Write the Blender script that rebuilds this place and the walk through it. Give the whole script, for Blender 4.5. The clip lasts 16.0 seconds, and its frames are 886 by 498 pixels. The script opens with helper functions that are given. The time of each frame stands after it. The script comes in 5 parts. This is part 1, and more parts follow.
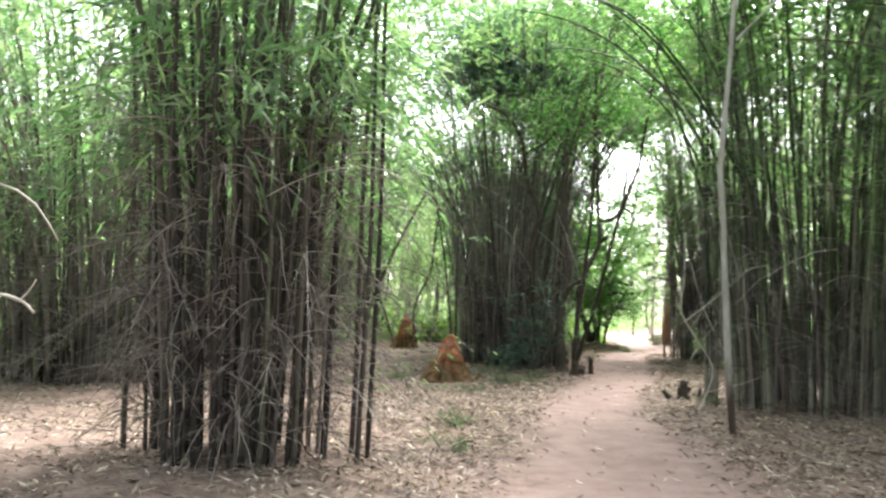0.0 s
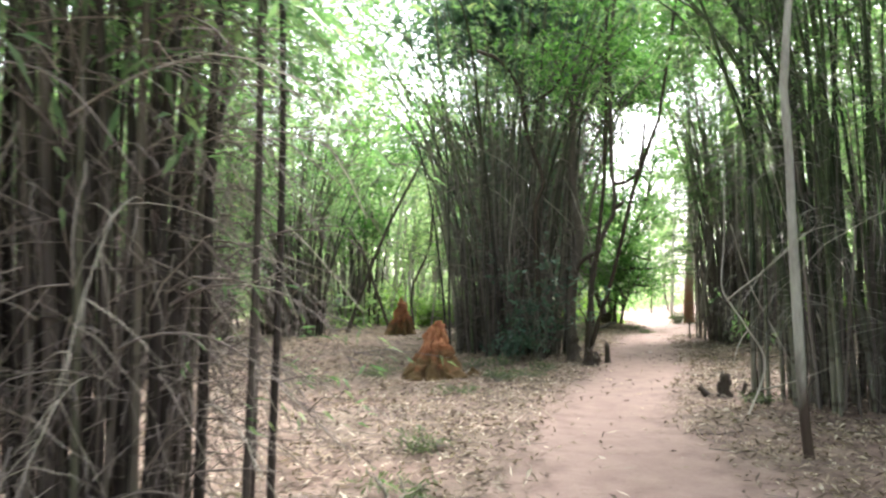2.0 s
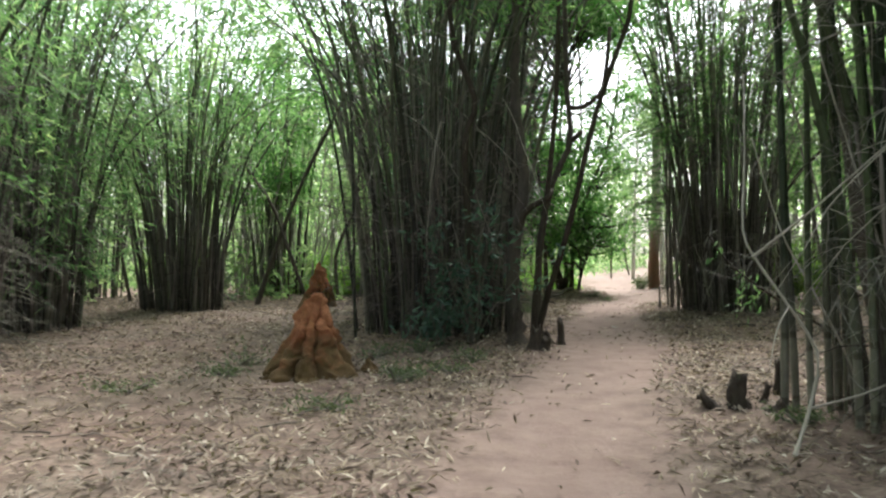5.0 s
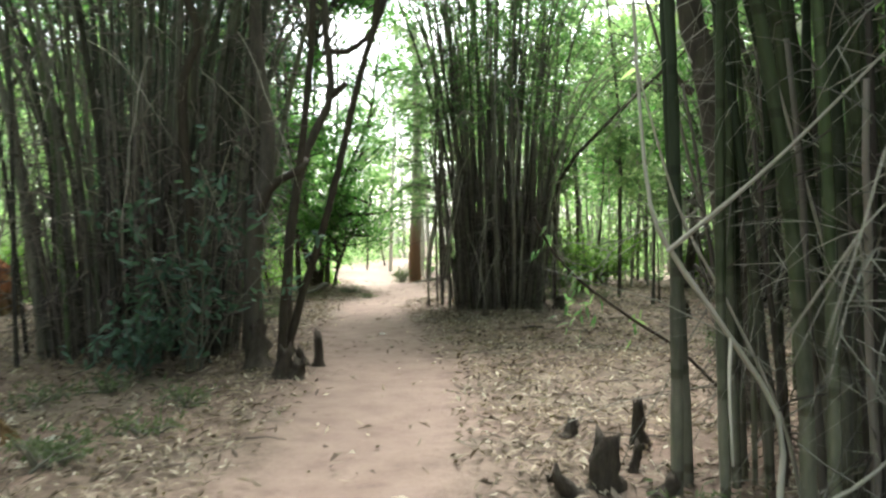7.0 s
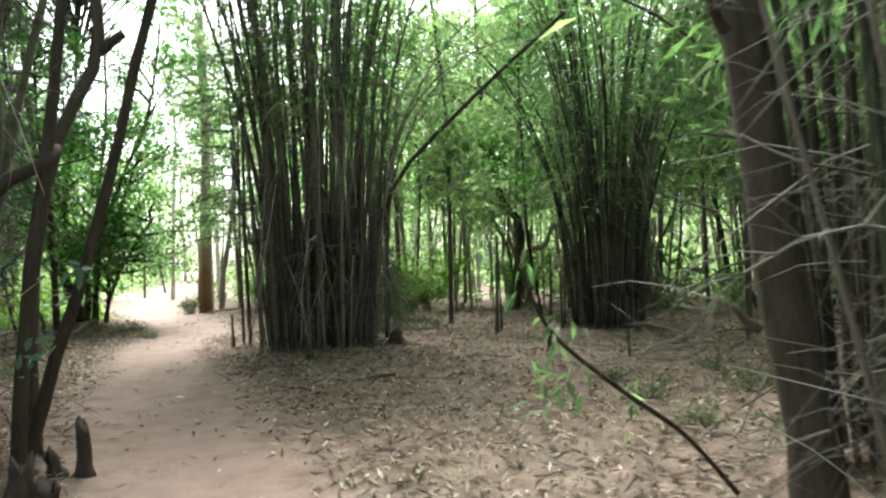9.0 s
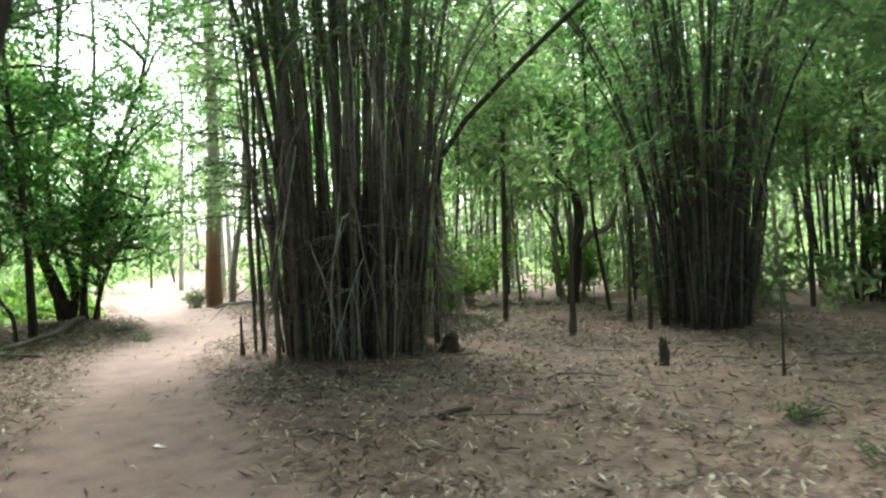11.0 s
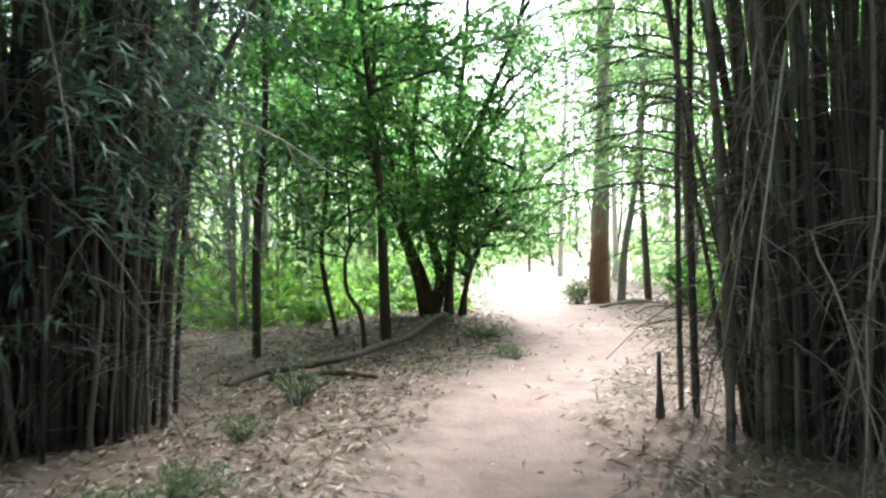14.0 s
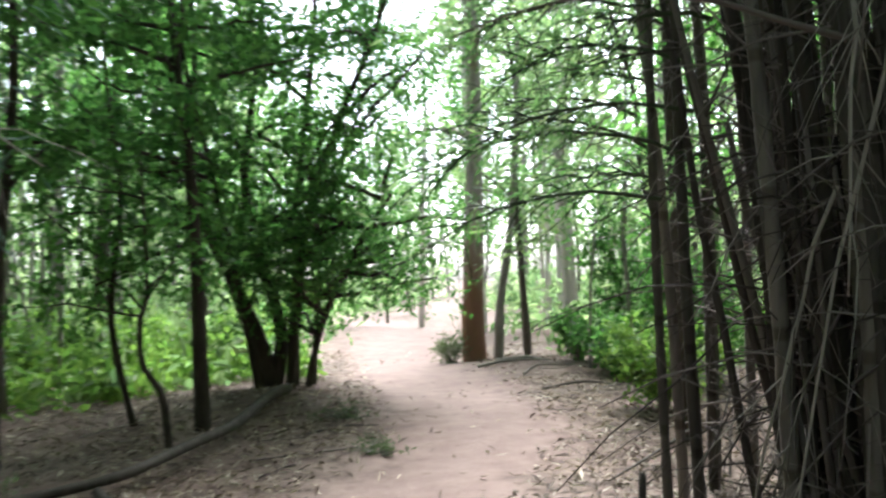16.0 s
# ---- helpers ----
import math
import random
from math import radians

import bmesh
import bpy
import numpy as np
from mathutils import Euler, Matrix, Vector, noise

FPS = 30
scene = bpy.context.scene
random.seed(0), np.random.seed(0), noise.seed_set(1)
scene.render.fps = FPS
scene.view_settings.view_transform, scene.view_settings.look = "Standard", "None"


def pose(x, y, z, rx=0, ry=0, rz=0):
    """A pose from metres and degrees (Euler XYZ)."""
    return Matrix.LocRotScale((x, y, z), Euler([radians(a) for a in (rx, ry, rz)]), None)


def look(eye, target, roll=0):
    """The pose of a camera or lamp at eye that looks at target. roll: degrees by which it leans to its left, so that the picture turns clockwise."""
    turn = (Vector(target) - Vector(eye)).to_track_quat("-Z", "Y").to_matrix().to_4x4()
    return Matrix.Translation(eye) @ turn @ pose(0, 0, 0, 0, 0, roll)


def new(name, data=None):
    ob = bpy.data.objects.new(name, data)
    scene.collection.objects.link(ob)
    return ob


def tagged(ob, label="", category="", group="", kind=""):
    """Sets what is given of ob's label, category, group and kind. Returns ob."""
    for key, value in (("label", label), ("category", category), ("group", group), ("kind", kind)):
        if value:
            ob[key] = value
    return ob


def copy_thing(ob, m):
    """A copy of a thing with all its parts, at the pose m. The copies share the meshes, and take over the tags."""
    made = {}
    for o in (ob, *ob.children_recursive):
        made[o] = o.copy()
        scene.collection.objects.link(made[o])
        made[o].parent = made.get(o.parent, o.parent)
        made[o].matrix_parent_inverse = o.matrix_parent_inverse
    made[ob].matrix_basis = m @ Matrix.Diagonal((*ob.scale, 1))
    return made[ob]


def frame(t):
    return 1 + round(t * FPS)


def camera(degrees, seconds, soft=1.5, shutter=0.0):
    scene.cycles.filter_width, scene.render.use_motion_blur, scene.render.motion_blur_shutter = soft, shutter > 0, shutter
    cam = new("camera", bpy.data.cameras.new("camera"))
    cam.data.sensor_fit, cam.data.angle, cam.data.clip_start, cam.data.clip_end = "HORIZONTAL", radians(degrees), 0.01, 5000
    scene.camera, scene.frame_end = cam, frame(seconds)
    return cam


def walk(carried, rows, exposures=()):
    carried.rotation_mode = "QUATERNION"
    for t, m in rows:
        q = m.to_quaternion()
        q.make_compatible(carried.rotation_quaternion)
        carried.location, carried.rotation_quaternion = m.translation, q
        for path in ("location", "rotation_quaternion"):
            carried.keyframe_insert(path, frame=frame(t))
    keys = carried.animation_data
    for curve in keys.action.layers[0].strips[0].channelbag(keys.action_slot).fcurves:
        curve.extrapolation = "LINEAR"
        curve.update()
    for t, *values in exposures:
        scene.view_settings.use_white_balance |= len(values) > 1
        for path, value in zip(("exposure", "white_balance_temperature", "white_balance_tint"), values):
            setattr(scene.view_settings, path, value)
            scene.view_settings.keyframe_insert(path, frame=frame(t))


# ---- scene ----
cam = camera(58.5, 16.0, 2.3, 0.45)
METRES, EYE, TILT, LEAN, TURN = 23.8, 1.5, 0.0, 0.0, 0.0
ROWS = [
    (0.0, 0.0, 0.0, 0.0, -0.12, 4.19, -1.64),
    (0.5, 0.0059, 0.0257, 0.0007, 2.77, 4.43, -2.09),
    (1.0, 0.0107, 0.058, 0.0015, 2.35, 3.59, -2.39),
    (1.5, 0.0167, 0.0859, 0.0011, 2.44, 2.49, -2.32),
    (2.0, 0.022, 0.1171, 0.0006, 0.94, 2.83, -0.17),
    (2.5, 0.0289, 0.1452, 0.0001, -2.23, 2.56, 1.04),
    (3.0, 0.0361, 0.1749, -0.0002, -2.62, 1.66, 0.54),
    (5.5, 0.0647, 0.3263, -0.004, -1.94, -0.46, 0.38),
    (6.0, 0.0707, 0.3612, -0.0038, -10.26, -1.81, 0.77),
    (6.5, 0.0734, 0.3907, -0.0041, -15.15, -1.19, 0.43),
    (7.0, 0.0799, 0.423, -0.0034, -19.79, -0.48, 0.46),
    (7.5, 0.0835, 0.4528, -0.0021, -22.42, -0.66, 0.73),
    (8.0, 0.0908, 0.4857, -0.0016, -26.58, -1.39, 1.06),
    (8.5, 0.0972, 0.5139, -0.0001, -30.94, -0.56, 1.27),
    (9.0, 0.1042, 0.5447, 0.0005, -35.25, 0.56, 1.73),
    (11.5, 0.1669, 0.7005, -0.0009, -33.19, -1.11, 2.09),
    (12.0, 0.1779, 0.733, -0.0011, -25.96, -2.65, 0.03),
    (12.5, 0.1871, 0.7603, -0.0, -19.77, -3.31, -0.47),
    (13.0, 0.1931, 0.7922, 0.0008, -12.02, -3.67, -0.95),
    (13.5, 0.1978, 0.8202, 0.0025, -8.81, -2.55, -0.66),
    (14.0, 0.2046, 0.8524, 0.0027, -7.49, -1.08, 0.61),
    (14.5, 0.2109, 0.8804, 0.0014, -9.91, -0.41, 1.2),
    (15.0, 0.2186, 0.9119, 0.0013, -12.31, 0.4, 1.23),
    (15.5, 0.2202, 0.9393, 0.0011, -12.77, 1.92, 1.1),
    (16.0, 0.2251, 0.9696, 0.0016, -18.14, 2.23, 1.36),
]
walk(cam, [(t, pose(0, 0, EYE, TILT, LEAN, TURN) @ pose(METRES * x, METRES * y, METRES * z, 90 + pitch, roll, yaw)) for t, x, y, z, yaw, pitch, roll in ROWS],
     [(0.0, 2.8, 6450, 12), (2.0, 2.82, 6450, 13), (3.0, 2.64, 6400, 12), (5.5, 1.95, 6400, 5), (7.0, 2.45, 6500, 2), (8.5, 2.55, 6400, 4), (9.0, 2.52, 6400, 4), (11.5, 2.6, 6200, 4), (12.5, 2.8, 6050, 6), (13.0, 2.85, 5950, 6), (14.5, 2.8, 5850, 8), (16.0, 2.24, 5900, 9)])

# ---- world, sun ----
world = bpy.data.worlds.new("sky")
scene.world = world
world.use_nodes = True
wn, wl = world.node_tree.nodes, world.node_tree.links
wn.clear()
SUN_EL, SUN_AZ = 55.0, 25.0      # elevation, azimuth from +y towards +x
sky = wn.new("ShaderNodeTexSky")
sky.sky_type, sky.sun_disc = "NISHITA", False
sky.sun_elevation, sky.sun_rotation = radians(SUN_EL), radians(SUN_AZ)
sky.dust_density, sky.air_density = 4.0, 1.0
grey = wn.new("ShaderNodeHueSaturation")      # hazy, white overcast
grey.inputs["Saturation"].default_value = 0.4
bg = wn.new("ShaderNodeBackground")
bg.inputs["Strength"].default_value = 0.15
out = wn.new("ShaderNodeOutputWorld")
wl.new(sky.outputs[0], grey.inputs["Color"])
wl.new(grey.outputs[0], bg.inputs["Color"])
wl.new(bg.outputs[0], out.inputs["Surface"])
sun_data = bpy.data.lights.new("sun", "SUN")
sun_data.energy, sun_data.angle, sun_data.color = 3.4, radians(30), (1.0, 0.98, 0.94)
sun = new("sun", sun_data)
se, sa = radians(SUN_EL), radians(SUN_AZ)
sun.matrix_world = look((0, 0, 30), Vector((0, 0, 30)) - Vector((math.cos(se) * math.sin(sa), math.cos(se) * math.cos(sa), math.sin(se))))


# ---- materials ----
class Mat:
    """A node material with short ways to add nodes."""

    def __init__(self, name, rough=0.85):
        self.m = bpy.data.materials.new(name)
        self.m.use_nodes = True
        self.n, self.l = self.m.node_tree.nodes, self.m.node_tree.links
        self.bsdf = self.n["Principled BSDF"]
        self.out = self.n["Material Output"]
        self.bsdf.inputs["Roughness"].default_value = rough
        self.bsdf.inputs["Specular IOR Level"].default_value = 0.25

    def coord(self, which="Object"):
        return self.n.new("ShaderNodeTexCoord").outputs[which]

    def world(self):
        return self.n.new("ShaderNodeNewGeometry").outputs["Position"]

    def noise(self, vec, scale, detail=4, stretch=None, rough=0.6):
        if stretch:
            mp = self.n.new("ShaderNodeMapping")
            mp.inputs["Scale"].default_value = stretch
            self.l.new(vec, mp.inputs["Vector"])
            vec = mp.outputs[0]
        t = self.n.new("ShaderNodeTexNoise")
        t.inputs["Scale"].default_value, t.inputs["Detail"].default_value, t.inputs["Roughness"].default_value = scale, detail, rough
        self.l.new(vec, t.inputs["Vector"])
        return t.outputs["Fac"]

    def ramp(self, fac, stops):
        r = self.n.new("ShaderNodeValToRGB")
        el = r.color_ramp.elements
        while len(el) < len(stops):
            el.new(0.5)
        for e, (p, c) in zip(el, stops):
            e.position, e.color = p, (*c, 1)
        self.l.new(fac, r.inputs[0])
        return r.outputs[0]

    def mix(self, fac, a, b, kind="MIX"):
        x = self.n.new("ShaderNodeMix")
        x.data_type, x.blend_type = "RGBA", kind
        for sock, v in ((x.inputs[0], fac), (x.inputs[6], a), (x.inputs[7], b)):
            if isinstance(v, (int, float)):
                sock.default_value = v
            elif isinstance(v, tuple):
                sock.default_value = (*v, 1)
            else:
                self.l.new(v, sock)
        return x.outputs[2]

    def math(self, op, a, b=0.0):
        x = self.n.new("ShaderNodeMath")
        x.operation = op
        for sock, v in zip(x.inputs, (a, b)):
            if isinstance(v, (int, float)):
                sock.default_value = v
            else:
                self.l.new(v, sock)
        return x.outputs[0]

    def bump(self, height, strength=0.4, distance=0.01):
        b = self.n.new("ShaderNodeBump")
        b.inputs["Strength"].default_value, b.inputs["Distance"].default_value = strength, distance
        self.l.new(height, b.inputs["Height"])
        self.l.new(b.outputs[0], self.bsdf.inputs["Normal"])

    def colour(self, c):
        self.l.new(c, self.bsdf.inputs["Base Color"])
        return self


def culm_material(name, low, high, green, sheath=0.0):
    m = Mat(name, 0.65)
    co = m.coord()
    r = m.n.new("ShaderNodeObjectInfo").outputs["Random"]
    base = m.ramp(r, [(0.0, low), (0.5, tuple(0.72 * a + 0.28 * b for a, b in zip(low, high))), (0.82, high), (1.0, green)])
    sep = m.n.new("ShaderNodeSeparateXYZ")
    m.l.new(co, sep.inputs[0])
    z = sep.outputs[2]
    # living green culm above the old sheaths
    up = m.ramp(m.math("ADD", m.math("MULTIPLY", z, 0.1), m.math("MULTIPLY", m.noise(co, 0.8, 2), 0.35)), [(0.35, (0, 0, 0)), (0.85, (1, 1, 1))])
    base = m.mix(m.math("MULTIPLY", up, 0.55), base, green)
    foot = m.ramp(m.math("ADD", m.math("MULTIPLY", z, 0.26), m.math("MULTIPLY", m.noise(co, 2.4, 4), 0.7)), [(0.4, (1, 1, 1)), (0.8, (0, 0, 0))])
    base = m.mix(m.math("MULTIPLY", foot, sheath), base, (0.31, 0.285, 0.245))
    stain = m.ramp(m.noise(co, 3.0, 5, (3, 3, 0.6)), [(0.35, (0.45, 0.45, 0.45)), (0.65, (1.15, 1.12, 1.05))])
    base = m.mix(0.8, base, stain, "MULTIPLY")
    ring = m.math("SINE", m.math("MULTIPLY", z, 2 * math.pi / 0.5625))
    node = m.ramp(ring, [(0.0, (1, 1, 1)), (0.93, (1, 1, 1)), (0.98, (0.5, 0.47, 0.42))])
    base = m.mix(0.8, base, node, "MULTIPLY")
    m.colour(base)
    m.bump(m.noise(co, 30, 4, (1, 1, 0.1)), 0.3, 0.004)
    return m.m


def bark_material(name, a, b, scale=6.0, low=None, low_z=0.75):
    m = Mat(name, 0.9)
    co = m.coord()
    n1 = m.noise(co, scale, 6, (2, 2, 0.5))
    n2 = m.noise(co, scale * 5, 4, (2, 2, 0.4))
    c = m.mix(0.35, m.ramp(n1, [(0.3, a), (0.7, b)]), m.ramp(n2, [(0.3, a), (0.7, b)]))
    if low:
        sep = m.n.new("ShaderNodeSeparateXYZ")
        m.l.new(co, sep.inputs[0])
        f = m.ramp(m.math("ADD", m.math("MULTIPLY", sep.outputs[2], 0.55 / low_z), m.math("MULTIPLY", n1, 0.4)), [(0.55, (1, 1, 1)), (0.95, (0, 0, 0))])
        c = m.mix(f, c, low)
    m.colour(c)
    m.bump(n2, 0.8, 0.015)
    return m.m


def twig_material(name, a, b):
    m = Mat(name, 0.85)
    r = m.n.new("ShaderNodeNewGeometry").outputs["Random Per Island"]
    m.colour(m.ramp(r, [(0.0, a), (0.6, tuple(0.5 * (x + y) for x, y in zip(a, b))), (1.0, b)]))
    return m.m


def leaf_material(name, stops, glow=0.45, rough=0.5):
    """Thin leaf: reflects and lets light through."""
    m = Mat(name, rough)
    r = m.n.new("ShaderNodeNewGeometry").outputs["Random Per Island"]
    c = m.ramp(r, stops)
    patch = m.ramp(m.noise(m.world(), 0.7, 3), [(0.3, (0.7, 0.75, 0.75)), (0.7, (1.2, 1.15, 1.0))])
    c = m.mix(0.8, c, patch, "MULTIPLY")
    m.colour(c)
    t = m.n.new("ShaderNodeBsdfTranslucent")
    m.l.new(m.mix(1.0, c, (1.3, 1.6, 1.0), "MULTIPLY"), t.inputs["Color"])
    x = m.n.new("ShaderNodeMixShader")
    x.inputs[0].default_value = glow
    m.l.new(m.bsdf.outputs[0], x.inputs[1])
    m.l.new(t.outputs[0], x.inputs[2])
    m.l.new(x.outputs[0], m.out.inputs["Surface"])
    return m.m


CULM_BROWN = culm_material("culm_old_brown", (0.05, 0.042, 0.036), (0.30, 0.265, 0.232), (0.15, 0.165, 0.105))
CULM_MAROON = culm_material("culm_maroon", (0.024, 0.018, 0.017), (0.088, 0.072, 0.064), (0.07, 0.08, 0.048))
CULM_DARK = culm_material("culm_dark", (0.03, 0.027, 0.024), (0.20, 0.185, 0.16), (0.085, 0.115, 0.055))
CULM_GREEN = culm_material("culm_green", (0.022, 0.031, 0.016), (0.075, 0.093, 0.045), (0.05, 0.085, 0.032), 0.55)
TWIG_PALE = twig_material("twig_dry_pale", (0.17, 0.15, 0.125), (0.48, 0.44, 0.38))
TWIG_GREY = twig_material("twig_dry_grey", (0.07, 0.065, 0.055), (0.34, 0.32, 0.28))
TWIG_GREEN = twig_material("twig_green", (0.03, 0.045, 0.025), (0.09, 0.11, 0.06))
TWIG_BROWN = twig_material("twig_dry_brown", (0.06, 0.048, 0.043), (0.26, 0.22, 0.195))
TWIG_DARK = twig_material("twig_dark", (0.05, 0.046, 0.038), (0.24, 0.225, 0.185))
DEAD_STEM = twig_material("dead_stem", (0.035, 0.028, 0.024), (0.19, 0.162, 0.143))
BARK_DARK = bark_material("bark_dark", (0.022, 0.018, 0.014), (0.075, 0.06, 0.045))
BARK_BROWN = bark_material("bark_brown", (0.042, 0.036, 0.031), (0.115, 0.098, 0.082))
BARK_PALE = bark_material("bark_pale", (0.17, 0.16, 0.14), (0.37, 0.36, 0.32), 5.0, (0.055, 0.038, 0.03))
# red-brown below; the pale upper bark paints in the bleaching light
BARK_RED = bark_material("bark_red_glare_top", (0.20, 0.16, 0.14), (0.42, 0.37, 0.34), 4.0, (0.20, 0.105, 0.07), 2.0)
# two pale barks, lightened further so that far trunks look hazed
BARK_WHITE = bark_material("bark_white", (0.30, 0.27, 0.24), (0.62, 0.58, 0.53), 3.0)
BARK_GREY = bark_material("bark_grey", (0.12, 0.11, 0.10), (0.30, 0.28, 0.25))
STUMP_WOOD = bark_material("stump_wood", (0.02, 0.016, 0.013), (0.085, 0.066, 0.052), 9.0)
LEAF_BAMBOO = leaf_material("leaf_bamboo", [(0.0, (0.07, 0.125, 0.065)), (0.5, (0.125, 0.195, 0.10)), (0.85, (0.18, 0.25, 0.14)), (1.0, (0.28, 0.30, 0.19))], 0.6)
LEAF_NEAR = leaf_material("leaf_bamboo_fresh", [(0.0, (0.07, 0.13, 0.065)), (0.6, (0.13, 0.205, 0.115)), (1.0, (0.25, 0.305, 0.185))], 0.55)
LEAF_TREE = leaf_material("leaf_tree", [(0.0, (0.042, 0.092, 0.034)), (0.6, (0.08, 0.165, 0.055)), (1.0, (0.145, 0.25, 0.085))], 0.65)
LEAF_WEED = leaf_material("leaf_weed", [(0.0, (0.065, 0.085, 0.05)), (1.0, (0.145, 0.17, 0.10))], 0.35)
LEAF_LIME = leaf_material("leaf_lime", [(0.0, (0.09, 0.16, 0.045)), (1.0, (0.20, 0.28, 0.075))], 0.5)
LEAF_DULL = leaf_material("leaf_blue_green", [(0.0, (0.045, 0.08, 0.068)), (1.0, (0.11, 0.17, 0.14))], 0.3)
# far foliage: haze is put into the paler leaf colour
LEAF_FAR_HAZY = leaf_material("leaf_far_hazy", [(0.0, (0.11, 0.155, 0.095)), (0.6, (0.18, 0.23, 0.145)), (1.0, (0.30, 0.33, 0.23))], 0.65)
LITTER = leaf_material("dead_leaf", [(0.0, (0.06, 0.042, 0.034)), (0.4, (0.15, 0.11, 0.09)), (0.85, (0.29, 0.232, 0.195)), (1.0, (0.50, 0.44, 0.385))], 0.1, 0.8)


def ground_material():
    m = Mat("earth_and_litter", 0.95)
    p = m.world()
    at = m.n.new("ShaderNodeAttribute")
    at.attribute_name = "trodden"
    big, mid, fine = m.noise(p, 0.5, 4), m.noise(p, 3.0, 5), m.noise(p, 28.0, 5)
    soil = m.ramp(mid, [(0.28, (0.07, 0.05, 0.042)), (0.5, (0.15, 0.108, 0.092)), (0.75, (0.235, 0.178, 0.155))])
    soil = m.mix(0.75, soil, m.ramp(fine, [(0.3, (0.55, 0.53, 0.5)), (0.7, (1.35, 1.33, 1.3))]), "MULTIPLY")
    soil = m.mix(0.6, soil, m.ramp(big, [(0.35, (0.85, 0.95, 0.85)), (0.7, (1.1, 0.98, 0.94))]), "MULTIPLY")
    sand = m.ramp(mid, [(0.3, (0.165, 0.113, 0.095)), (0.7, (0.225, 0.163, 0.14))])
    sand = m.mix(0.5, sand, m.ramp(fine, [(0.3, (0.8, 0.79, 0.78)), (0.7, (1.12, 1.12, 1.12))]), "MULTIPLY")
    f = m.math("ADD", at.outputs["Fac"], m.math("ADD", m.math("MULTIPLY", m.math("SUBTRACT", mid, 0.5), 1.2), m.math("MULTIPLY", m.math("SUBTRACT", big, 0.5), 0.8)))
    c = m.mix(m.ramp(f, [(0.2, (0, 0, 0)), (0.8, (1, 1, 1))]), soil, sand)
    m.colour(c)
    m.bump(m.math("ADD", m.math("MULTIPLY", mid, 1.0), m.math("MULTIPLY", fine, 0.4)), 0.6, 0.04)
    return m.m


def mound_material():
    m = Mat("termite_clay", 0.95)
    co = m.coord()
    n1, n2 = m.noise(co, 3.0, 5), m.noise(co, 22.0, 5)
    c = m.ramp(n1, [(0.25, (0.13, 0.055, 0.028)), (0.5, (0.27, 0.11, 0.055)), (0.75, (0.42, 0.20, 0.11))])
    c = m.mix(0.6, c, m.ramp(n2, [(0.3, (0.6, 0.58, 0.55)), (0.7, (1.25, 1.2, 1.15))]), "MULTIPLY")
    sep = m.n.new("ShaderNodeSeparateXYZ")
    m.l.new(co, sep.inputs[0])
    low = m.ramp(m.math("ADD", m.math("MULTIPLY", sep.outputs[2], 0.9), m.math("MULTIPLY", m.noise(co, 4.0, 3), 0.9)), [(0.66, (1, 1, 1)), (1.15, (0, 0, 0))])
    c = m.mix(m.math("MULTIPLY", low, 0.9), c, (0.085, 0.06, 0.027))     # darker brown towards the foot
    m.colour(c)
    m.bump(n2, 0.8, 0.03)
    return m.m


def paper_material():
    m = Mat("paper", 0.8)
    return m.colour(m.ramp(m.noise(m.coord(), 40.0, 3), [(0.3, (0.55, 0.53, 0.48)), (0.7, (0.8, 0.79, 0.75))])).m


PAPER = paper_material()
GROUND, MOUND = ground_material(), mound_material()


# ---- mesh helpers ----
def build_mesh(name, v, f, mat, smooth=True):
    v, f = np.asarray(v, np.float32), np.asarray(f, np.int32)
    me = bpy.data.meshes.new(name)
    me.vertices.add(len(v))
    me.vertices.foreach_set("co", v.ravel())
    me.loops.add(f.size)
    me.loops.foreach_set("vertex_index", f.ravel())
    me.polygons.add(len(f))
    me.polygons.foreach_set("loop_start", np.arange(0, f.size, f.shape[1], dtype=np.int32))
    me.update(calc_edges=True)
    me.polygons.foreach_set("use_smooth", np.full(len(f), smooth))
    me.materials.append(mat)
    return me


def part(name, me, parent, label="", kind=""):
    ob = new(name, me)
    ob.parent = parent
    return tagged(ob, label, kind=kind)


def root(name, place, label, category, group="", kind=""):
    ob = new(name)
    ob.location = place
    ob.empty_display_size = 0.2
    return tagged(ob, label, category, group, kind)


def tubes(paths, radii, sides=5):
    """Many tubes at once: paths (n, k, 3), radii (n, k). The last ring is drawn in to close the tip."""
    p, r = np.asarray(paths, float), np.asarray(radii, float)
    p = np.concatenate([p, p[:, -1:] + 1e-3 * (p[:, -1:] - p[:, -2:-1])], 1)
    r = np.concatenate([r, r[:, -1:] * 0.02], 1)
    n, k, _ = p.shape
    t = np.gradient(p, axis=1)
    t /= np.linalg.norm(t, axis=2, keepdims=True) + 1e-9
    ref = np.where(np.abs(t[..., 2:3]) > 0.8, np.array([1.0, 0.15, 0]), np.array([0.1, 0.05, 1.0]))
    ref = np.repeat(ref[:, :1], k, 1)
    a = np.cross(t, ref)
    a /= np.linalg.norm(a, axis=2, keepdims=True) + 1e-9
    b = np.cross(t, a)
    ang = np.arange(sides) * 2 * np.pi / sides
    v = p[:, :, None] + r[:, :, None, None] * (np.cos(ang)[None, None, :, None] * a[:, :, None] + np.sin(ang)[None, None, :, None] * b[:, :, None])
    i = np.arange(n)[:, None, None] * k * sides + np.arange(k - 1)[None, :, None] * sides
    j, j2 = np.arange(sides)[None, None], (np.arange(sides)[None, None] + 1) % sides
    f = np.stack([i + j, i + j2, i + sides + j2, i + sides + j], -1).reshape(-1, 4)
    return v.reshape(-1, 3), f


